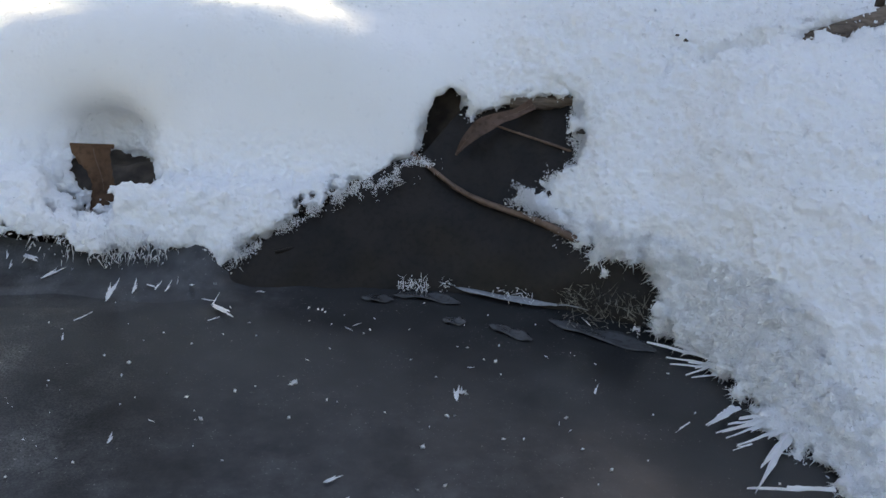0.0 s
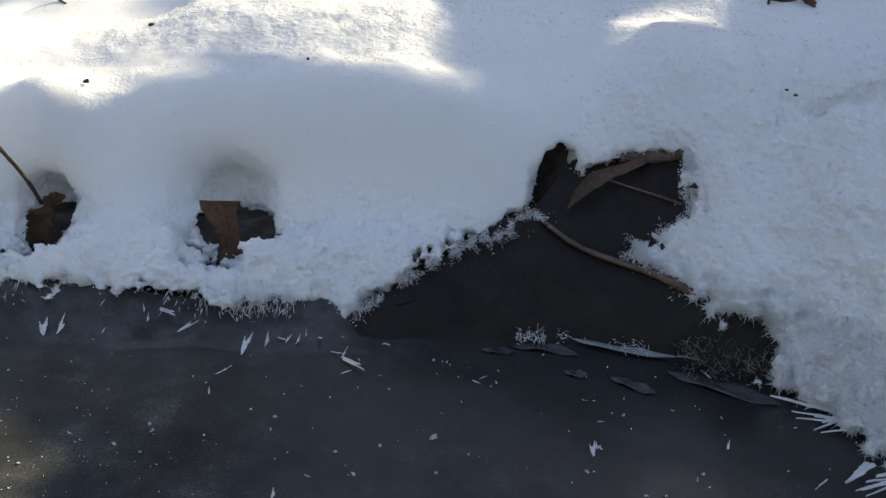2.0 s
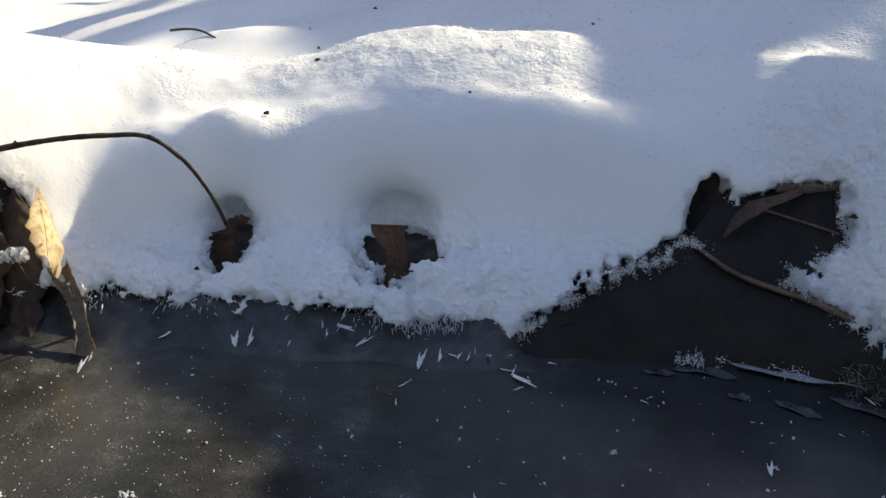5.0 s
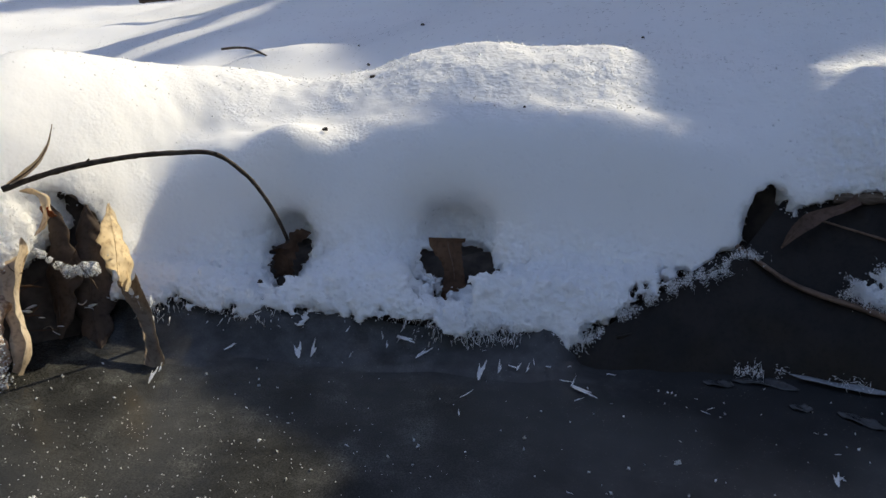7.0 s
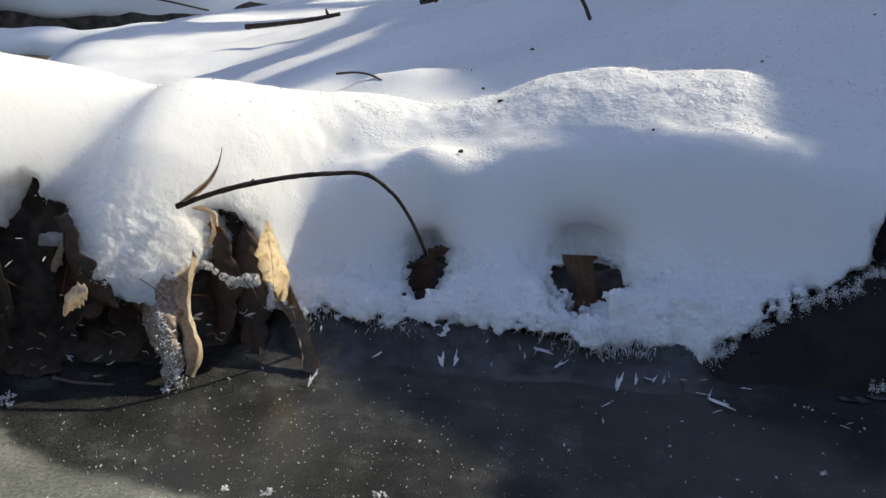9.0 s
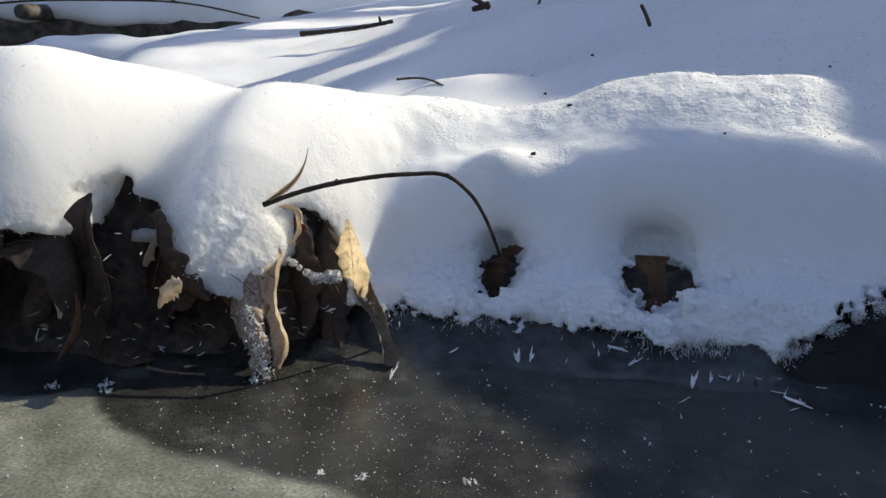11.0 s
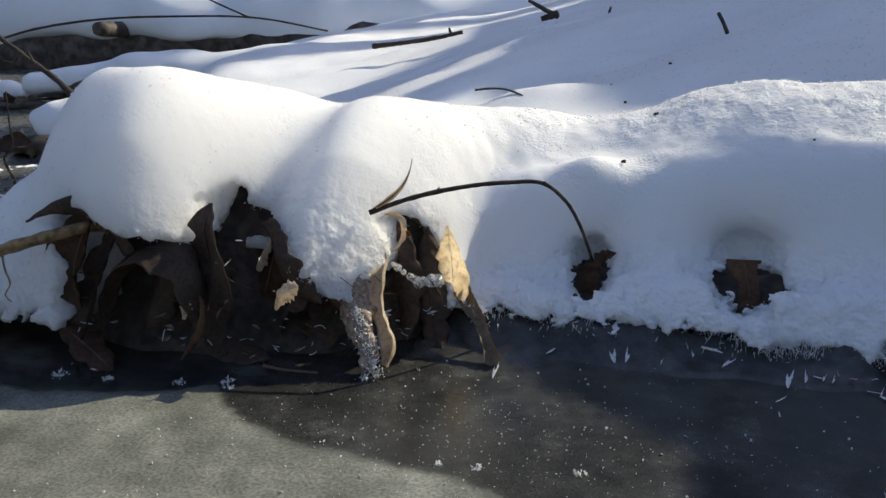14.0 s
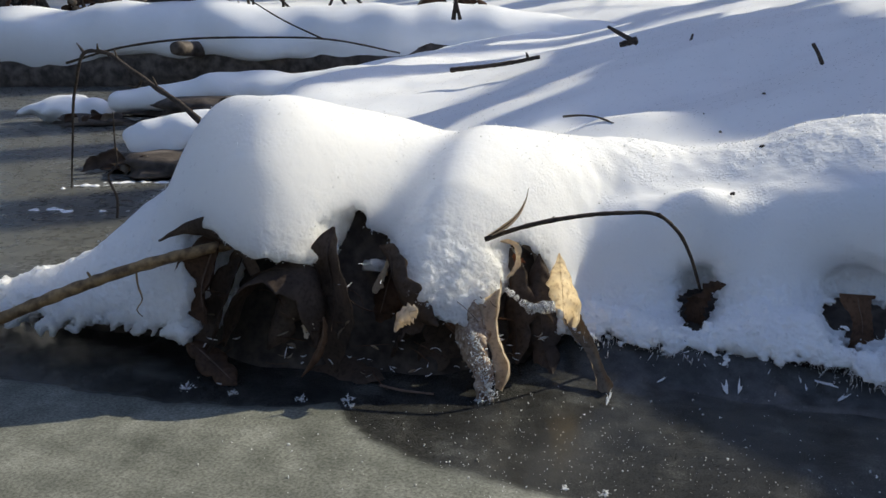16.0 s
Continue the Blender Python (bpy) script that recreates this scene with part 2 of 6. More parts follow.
# ---------------------------------------------------------------- mesh helpers
def mesh_object(name, verts, faces, mat, smooth=True):
    """A mesh object from arrays; faces is an (n, 4) or (n, 3) array or a list of tuples."""
    me = bpy.data.meshes.new(name)
    verts = np.asarray(verts, np.float32)
    if isinstance(faces, np.ndarray):
        n, k = faces.shape
        me.vertices.add(len(verts))
        me.vertices.foreach_set("co", verts.ravel())
        me.loops.add(n * k)
        me.loops.foreach_set("vertex_index", faces.astype(np.int32).ravel())
        me.polygons.add(n)
        me.polygons.foreach_set("loop_start", np.arange(0, n * k, k, dtype=np.int32))
        me.update(calc_edges=True)
    else:
        me.from_pydata([tuple(v) for v in verts], [], faces)
    if smooth:
        me.polygons.foreach_set("use_smooth", np.ones(len(me.polygons), bool))
    me.materials.append(mat)
    me.validate()
    return new(name, me)


def child(ob, parent, label=""):
    ob.parent = parent
    if label:
        ob["label"] = label
    return ob


def thing(name, at, label, category, group=""):
    e = new(name)
    e.empty_display_size = 0.02
    e.location = at
    return tagged(e, label, category, group)


class ValueNoise:
    """Smooth lattice noise in two or three dimensions, about -1 to 1."""

    def __init__(self, seed):
        self.a = np.random.default_rng(seed).uniform(-1, 1, (32, 32, 32)).astype(np.float32)

    def __call__(self, x, y, z=0.0):
        x, y, z = np.broadcast_arrays(np.asarray(x, np.float32), np.asarray(y, np.float32), np.asarray(z, np.float32))
        out = 0
        fx, fy, fz = np.floor(x), np.floor(y), np.floor(z)
        i, j, k = fx.astype(np.int32) & 31, fy.astype(np.int32) & 31, fz.astype(np.int32) & 31
        u, v, w = x - fx, y - fy, z - fz
        u, v, w = u * u * (3 - 2 * u), v * v * (3 - 2 * v), w * w * (3 - 2 * w)
        for di in (0, 1):
            for dj in (0, 1):
                for dk in (0, 1):
                    c = self.a[(i + di) & 31, (j + dj) & 31, (k + dk) & 31]
                    out = out + c * (u if di else 1 - u) * (v if dj else 1 - v) * (w if dk else 1 - w)
        return out


N1, N2, N3 = ValueNoise(11), ValueNoise(12), ValueNoise(13)


def spline(points, n):
    """n places evenly along a smooth curve through a few points."""
    p = np.asarray(points, float)
    k = np.r_[0, np.cumsum(np.linalg.norm(np.diff(p, axis=0), axis=1))]
    m = np.gradient(p, k, axis=0)
    s = np.linspace(0, k[-1], n)
    i = np.clip(np.searchsorted(k, s) - 1, 0, len(k) - 2)
    h = (k[i + 1] - k[i])[:, None]
    t = (s - k[i])[:, None] / h
    return (2 * t**3 - 3 * t**2 + 1) * p[i] + (t**3 - 2 * t**2 + t) * h * m[i] + (3 * t**2 - 2 * t**3) * p[i + 1] + (t**3 - t**2) * h * m[i + 1]


def tube_arrays(points, r0, r1, sides=8, n=24, rough=0.0, seed=0, ends=True):
    """A tapering, slightly knobbly round stem along a curve."""
    c = spline(points, n) if len(points) > 2 else np.linspace(points[0], points[1], n)
    c = np.asarray(c, float)
    tan = np.gradient(c, axis=0)
    tan /= np.linalg.norm(tan, axis=1)[:, None]
    ref = np.array([0.31, 0.17, 0.93]) if abs(tan[:, 2]).mean() < 0.8 else np.array([0.9, 0.3, 0.1])
    a = np.cross(tan, ref)
    a /= np.linalg.norm(a, axis=1)[:, None]
    b = np.cross(tan, a)
    rng = np.random.default_rng(seed + 5)
    r = np.linspace(r0, r1, n) * (1 + rough * rng.uniform(-1, 1, n))
    ang = np.linspace(0, 2 * np.pi, sides, endpoint=False)
    wob = 1 + rough * 0.6 * rng.uniform(-1, 1, (n, sides))
    ring = c[:, None] + (r[:, None] * wob)[..., None] * (np.cos(ang)[None, :, None] * a[:, None] + np.sin(ang)[None, :, None] * b[:, None])
    v = ring.reshape(-1, 3)
    f = []
    for i in range(n - 1):
        for j in range(sides):
            k = (j + 1) % sides
            f.append((i * sides + j, i * sides + k, (i + 1) * sides + k, (i + 1) * sides + j))
    if ends:
        f.append(tuple(range(sides))[::-1])
        f.append(tuple((n - 1) * sides + j for j in range(sides)))
    return v, f


def tube(name, points, r0, r1, mat, sides=8, n=24, rough=0.0, seed=0):
    v, f = tube_arrays(points, r0, r1, sides, n, rough, seed)
    return mesh_object(name, v, f, mat)


def blade(name, points, side, width, mat, curl=0.0, fold=0.0, veins=8, relief=0.0006, tooth=0.0, lobes=0, twist=0.0, seed=0, n=34, m=11):
    """A leaf blade: a spine through a few points, a side direction, half widths along it, curled and folded, with vein ridges."""
    c = spline(points, n)
    tan = np.gradient(c, axis=0)
    tan /= np.linalg.norm(tan, axis=1)[:, None]
    sd = np.asarray(side, float)
    sd = sd[None] - (tan @ sd)[:, None] * tan
    sd /= np.linalg.norm(sd, axis=1)[:, None]
    nr = np.cross(sd, tan)
    s = np.linspace(0, 1, n)
    ta = np.radians(twist) * s[:, None]
    sd, nr = np.cos(ta) * sd + np.sin(ta) * nr, np.cos(ta) * nr - np.sin(ta) * sd
    ws, wv = np.array(width, float).T
    w = np.interp(s, ws, wv)
    w = np.convolve(np.r_[w[0], w, w[-1]], [0.25, 0.5, 0.25], "valid")
    if lobes:
        w = w * (0.62 + 0.38 * np.abs(np.sin(np.pi * lobes * s)) ** 0.6)
    if tooth:
        w = w * (1 + tooth * ((s * veins * 2) % 1 - 0.5))
    rng = np.random.default_rng(seed + 77)
    ph = rng.uniform(0, 6, 4)
    v = np.linspace(-1, 1, m)
    S, V = np.meshgrid(s, v, indexing="ij")
    W = w[:, None]
    lift = fold * np.abs(V) * W + curl * V**2 * W + relief * np.cos(2 * np.pi * veins * (S - 0.12 * np.abs(V))) * np.abs(V) ** 0.5
    lift = lift + 0.10 * W * np.sin(5 * S + ph[0] + 2 * V) + 0.08 * W * np.sin(11 * S + ph[1]) * V
    edge = W * V * np.sqrt(np.maximum(1 - 0.25 * min(abs(curl), 1.5) * V**2, 0.2))
    P = c[:, None] + edge[..., None] * sd[:, None] + lift[..., None] * nr[:, None]
    thick = 0.00022
    Q = P - thick * 2 * nr[:, None]
    verts = np.r_[P.reshape(-1, 3), Q.reshape(-1, 3)]
    f = []
    o = n * m
    for i in range(n - 1):
        for j in range(m - 1):
            a = i * m + j
            f.append((a, a + 1, a + m + 1, a + m))
            f.append((o + a + m, o + a + m + 1, o + a + 1, o + a))
        a, b = i * m, i * m + m - 1
        f.append((a + m, o + a + m, o + a, a))
        f.append((b, o + b, o + b + m, b + m))
    ob = mesh_object(name, verts, f, mat)
    return ob


def nest(parts, parent, inv):
    """The first part under its thing, the others under that part."""
    parts[0].parent, parts[0].matrix_parent_inverse = parent, inv
    for p in parts[1:]:
        p.parent = parts[0]


def leaf(points, side, width, mat, label, rib=RIB, rib_r=0.0006, stalk=None, group="", **kw):
    """A dead leaf: blade, midrib and, where it shows, a stalk."""
    e = thing("dead_leaf", tuple(points[-1]), label, "leaf", group)
    inv = Matrix.Translation(-Vector(points[-1]))
    parts = [blade("blade", points, side, width, mat, **kw)]
    parts.append(tube("midrib", [tuple(p) for p in spline(points, 6)], rib_r * 1.3, rib_r * 0.5, rib, 6, 20))
    if stalk:
        parts.append(tube("stalk", stalk, rib_r * 1.4, rib_r * 1.2, rib, 6, 12))
    nest(parts, e, inv)
    return e


def polygon_distance(px, py, poly):
    """Signed distance to a polygon in the plane, negative inside."""
    poly = np.asarray(poly, np.float32)
    d = np.full(px.shape, 1e9, np.float32)
    sign = np.ones(px.shape, np.float32)
    for a, b in zip(poly, np.roll(poly, -1, axis=0)):
        ex, ey = b - a
        wx, wy = px - a[0], py - a[1]
        t = np.clip((wx * ex + wy * ey) / (ex * ex + ey * ey), 0, 1)
        d = np.minimum(d, (wx - t * ex) ** 2 + (wy - t * ey) ** 2)
        c1, c2, c3 = py >= a[1], py < b[1], ex * wy > ey * wx
        flip = (c1 & c2 & c3) | (~c1 & ~c2 & ~c3)
        sign = np.where(flip, -sign, sign)
    return sign * np.sqrt(d)


def surface_nets(f, origin, h):
    """The zero surface of a sampled solid (negative inside) as vertices and quads."""
    s = f < 0
    nx, ny, nz = f.shape
    count = np.zeros((nx - 1, ny - 1, nz - 1), np.int8)
    for i in (0, 1):
        for j in (0, 1):
            for k in (0, 1):
                count += s[i:nx - 1 + i, j:ny - 1 + j, k:nz - 1 + k]
    cells = np.argwhere((count > 0) & (count < 8))
    index = np.full(count.shape, -1, np.int32)
    index[tuple(cells.T)] = np.arange(len(cells))
    corner = [(i, j, k) for i in (0, 1) for j in (0, 1) for k in (0, 1)]
    val = np.stack([f[tuple((cells + c).T)] for c in corner], 1)
    total, weight = np.zeros((len(cells), 3)), np.zeros(len(cells))
    for a in range(8):
        for b in range(a + 1, 8):
            if sum(abs(p - q) for p, q in zip(corner[a], corner[b])) != 1:
                continue
            va, vb = val[:, a], val[:, b]
            cross = (va < 0) != (vb < 0)
            t = np.where(cross, va / np.where(cross, va - vb, 1), 0)
            p = np.array(corner[a])[None] + t[:, None] * (np.array(corner[b]) - np.array(corner[a]))[None]
            total += p * cross[:, None]
            weight += cross
    verts = (cells + total / weight[:, None]) * h + np.asarray(origin)
    quads = []
    for ax in range(3):
        u, v = (ax + 1) % 3, (ax + 2) % 3
        lo, hi = [slice(None)] * 3, [slice(None)] * 3
        lo[ax], hi[ax] = slice(0, -1), slice(1, None)
        e = np.argwhere(s[tuple(lo)] != s[tuple(hi)])
        e = e[(e[:, u] > 0) & (e[:, v] > 0) & (e[:, u] < f.shape[u] - 1) & (e[:, v] < f.shape[v] - 1)]
        inside = s[tuple(e.T)]
        q = []
        for du, dv in ((-1, -1), (0, -1), (0, 0), (-1, 0)):
            c = e.copy()
            c[:, u] += du
            c[:, v] += dv
            q.append(index[tuple(c.T)])
        q = np.stack(q, 1)
        q[~inside] = q[~inside][:, ::-1]
        quads.append(q)
    return verts, np.concatenate(quads)


def smax(a, b, k):
    h = np.clip(0.5 + 0.5 * (a - b) / k, 0, 1)
    return b + (a - b) * h + k * h * (1 - h)


def smin(a, b, k):
    return -smax(-a, -b, k)


# ---------------------------------------------------------------- shape of the bank
KX = [-1.12, -1.0, -0.92, -0.85, -0.80, -0.772, -0.75, -0.67, -0.60, -0.565, -0.53, -0.46, -0.41, -0.36, -0.30, -0.25, -0.20, -0.05, 0.06, 0.12, 0.15, 0.18, 0.25, 0.42]
TOE = [0.37, 0.365, 0.358, 0.355, 0.360, 0.357, 0.354, 0.335, 0.345, 0.360, 0.375, 0.43, 0.472, 0.48, 0.485, 0.488, 0.490, 0.495, 0.488, 0.459, 0.432, 0.345, 0.22, 0.10]
CREST_Y = [0.42, 0.41, 0.41, 0.42, 0.44, 0.452, 0.46, 0.47, 0.53, 0.565, 0.60, 0.64, 0.68, 0.71, 0.72, 0.72, 0.72, 0.71, 0.68, 0.655, 0.64, 0.632, 0.62, 0.62]
CREST_Z = [-0.02, 0.03, 0.058, 0.084, 0.128, 0.152, 0.195, 0.220, 0.200, 0.183, 0.181, 0.172, 0.164, 0.154, 0.164, 0.181, 0.187, 0.190, 0.182, 0.181, 0.178, 0.177, 0.175, 0.18]


def along(x, v):
    """A smooth curve through the values v at KX."""
    k, v = np.array(KX), np.array(v)
    m = np.gradient(v, k)
    i = np.clip(np.searchsorted(k, x) - 1, 0, len(k) - 2)
    h = k[i + 1] - k[i]
    t = np.clip((x - k[i]) / h, 0, 1)
    return (2 * t**3 - 3 * t**2 + 1) * v[i] + (t**3 - 2 * t**2 + t) * h * m[i] + (3 * t**2 - 2 * t**3) * v[i + 1] + (t**3 - t**2) * h * m[i + 1]


def step(a, b, x):
    t = np.clip((x - a) / (b - a), 0, 1)
    return t * t * (3 - 2 * t)


def field(x, y):
    """The snowy ground behind the bank, out to the far woods."""
    z = 0.15 + 0.2 * np.clip(x + 0.42, -3, 0.9) + 0.13 * (np.minimum(y, 1.8) - 1.0) + 0.05 * np.clip(y - 1.8, 0, 3)
    z = z + 0.07 * step(0.0, 0.05, z) * step(0.9, 1.3, y) * step(-1.0, -1.4, x)
    # drifts running slantwise up the slope, a knob under the thin twig, a dip behind the bank
    u, v = 0.72 * x - 0.69 * y, 0.69 * x + 0.72 * y
    z = z + step(0.85, 1.1, y) * (0.020 * N1(u * 4.5 + 2, v * 1.6 + 7) + 0.009 * N2(u * 11, v * 4.5) + 0.0035 * N3(u * 31, v * 17))
    z = z + 0.017 * np.exp(-((x + 0.475) / 0.085) ** 2 - ((y - 1.03) / 0.05) ** 2) - 0.015 * np.exp(-((x + 0.32) / 0.10) ** 2 - ((y - 0.90) / 0.07) ** 2)
    far = 0.26 + 0.075 * (y - 3.6) + 0.05 * N1(x * 0.9, y * 0.9) + 0.02 * N2(x * 2.5, y * 2.5)
    w = step(3.5, 4.2, y + 0.12 * x)
    return z * (1 - w) + np.maximum(far, z) * w


def top(x, y):
    """Upper surface of the snow on the near bank."""
    yt, yc, zc = along(x, TOE), along(x, CREST_Y), along(x, CREST_Z)
    s = (y - yt) / (yc - yt)
    front = np.sin(np.pi / 2 * np.clip(s, -0.3, 1))
    front = front + 0.22 * step(-0.47, -0.41, x) * step(0.10, 0.02, x) * (np.clip(s, -0.3, 1) - front)
    lobe = step(0.13, 0.18, x)
    front = zc * (front * (1 - lobe) + lobe * np.sign(front) * np.abs(front) ** 1.45)
    left = step(-0.72, -0.85, x)
    back = zc + (np.minimum(field(x, y), zc + 0.1) - zc) * step(0, 1, (y - yc) / np.maximum(0.82 - yc, 0.05)) * (1 - left) - left * np.maximum(y - yc, 0) ** 2 * 6
    z = np.where(s < 1, front, back)
    slope = np.clip(1 - np.abs(s - 0.45) / 0.6, 0, 1)
    z = z + slope * (0.038 * np.exp(-((x + 0.527) / np.where(x < -0.527, 0.032, 0.047)) ** 2) + 0.038 * np.exp(-((x + 0.662) / 0.040) ** 2) - 0.038 * np.exp(-((x + 0.582) / 0.034) ** 2)) + 0.026 * np.exp(-((x + 0.334) / 0.029) ** 2 - ((s - 0.41) / 0.13) ** 2) - 0.020 * np.exp(-((x + 0.425) / 0.032) ** 2 - ((s - 0.50) / 0.22) ** 2)
    mid = step(-0.45, -0.40, x) * step(0.06, -0.04, x)
    wav = 1 + 0.5 * N1(x * 11, 4.5)
    bays = np.exp(-((x + 0.205) / 0.065) ** 2) + np.exp(-((x + 0.325) / 0.045) ** 2)
    z = z + mid * wav * ((0.007 + 0.005 * bays) * step(-0.40, -0.34, x) * np.exp(-((s - 0.13) / 0.07) ** 2) - (0.020 + 0.005 * bays) * np.exp(-((s - 0.31) / 0.09) ** 2) + 0.017 * np.exp(-((s - 0.47) / 0.14) ** 2))
    z = z + 0.020 * np.exp(-((x - 0.15) / 0.06) ** 2 - ((y - 0.48) / 0.04) ** 2) + 0.015 * np.exp(-((x - 0.085) / 0.05) ** 2 - ((y - 0.578) / 0.04) ** 2)
    return z


CAVE = [(-0.712, -0.05), (-0.706, 0.030), (-0.716, 0.055), (-0.712, 0.080), (-0.735, 0.112), (-0.686, 0.122), (-0.66, 0.110), (-0.642, 0.100), (-0.614, 0.096), (-0.612, 0.124), (-0.602, 0.130),
        (-0.590, 0.117), (-0.569, 0.099), (-0.547, 0.08), (-0.523, 0.061), (-0.493, 0.047), (-0.482, 0.062), (-0.474, 0.073), (-0.483, 0.100), (-0.466, 0.100), (-0.455, 0.09),
        (-0.445, 0.07), (-0.44, 0.045), (-0.425, 0.02), (-0.41, -0.05)]
GAP = [(-0.12, -0.05), (-0.110, 0.015), (-0.081, 0.036), (-0.052, 0.050), (-0.026, 0.057), (-0.004, 0.070), (0.000, 0.084), (0.007, 0.106), (0.026, 0.109), (0.034, 0.092),
       (0.065, 0.110), (0.10, 0.117), (0.102, 0.078), (0.083, 0.063), (0.060, 0.059), (0.073, 0.049), (0.103, 0.037), (0.118, 0.025), (0.124, -0.05)]


def crust(x, y, z):
    """How crumbly the snow is: low on the bank, on the lobe beside the gap, at the hanging ends and along the top."""
    low = np.clip((0.074 - z + 0.018 * N1(x * 9, y * 9, 2.2)) / 0.030, 0, 1)
    return np.maximum.reduce([0.05 + 0 * x, 0.85 * low * step(-0.48, -0.42, x), step(0.02, 0.06, x) * step(0.64, 0.58, y), 0.60 * step(-0.44, -0.47, x) * np.clip((0.140 + 0.02 * N2(x * 21, y * 21) - z) / 0.075, 0.04, 1),
                              0.15 * np.clip((z - 0.135) / 0.02, 0, 1) * step(-0.45, -0.40, x)])


def refined(v, q):
    """Faces split in four where the snow is crumbly and open to view, and the surface pushed out into fine clumps of grains."""
    n = len(v)
    d = np.cross(v[q[:, 2]] - v[q[:, 0]], v[q[:, 3]] - v[q[:, 1]])
    nrm = np.stack([sum(np.bincount(q[:, k], d[:, i], n) for k in range(4)) for i in range(3)], 1)
    nrm /= np.linalg.norm(nrm, axis=1)[:, None] + 1e-12
    if nrm[v[:, 2] > 0.16, 2].mean() < 0:
        nrm = -nrm
    c = v[q].mean(1)
    facing = nrm[q].mean(1)
    fine = (crust(*c.T) > 0.13) & (facing[:, 1] < 0.45) & (facing[:, 2] > -0.75) & (c[:, 1] < along(c[:, 0], CREST_Y) + 0.04)
    rough, q = q[~fine], q[fine]
    pairs = np.concatenate([q[:, [i, (i + 1) % 4]] for i in range(4)])
    pairs.sort(axis=1)
    key, back = np.unique(pairs[:, 0].astype(np.int64) * n + pairs[:, 1], return_inverse=True)
    border = np.bincount(back.ravel(), minlength=len(key)) < 2
    e = n + back.reshape(4, -1)
    mids = n + len(key) + np.arange(len(q))
    nrm = np.concatenate([nrm, (nrm[key // n] + nrm[key % n]) / 2, nrm[q].mean(1)])
    v = np.concatenate([v, (v[key // n] + v[key % n]) / 2, v[q].mean(1)])
    x, y, z = v.T
    grains = 0.75 * np.abs(N2(x * 175 + z * 50, y * 175, z * 175 - x * 50)) + 0.65 * np.abs(N3(x * 330, y * 330 + z * 90, z * 330))
    rank = crust(x, y, z)
    push = rank * 0.0046 * (grains - 0.45) + 0.00022 * np.clip(4 * rank, 0.12, 1) * N1(x * 420, y * 420, z * 420)
    edge = np.flatnonzero(border)
    push[n + edge] = (push[key[edge] // n] + push[key[edge] % n]) / 2
    split = np.concatenate([np.stack([q[:, i], e[i], mids, e[i - 1]], 1) for i in range(4)])
    return v + nrm * push[:, None], np.concatenate([split, rough])


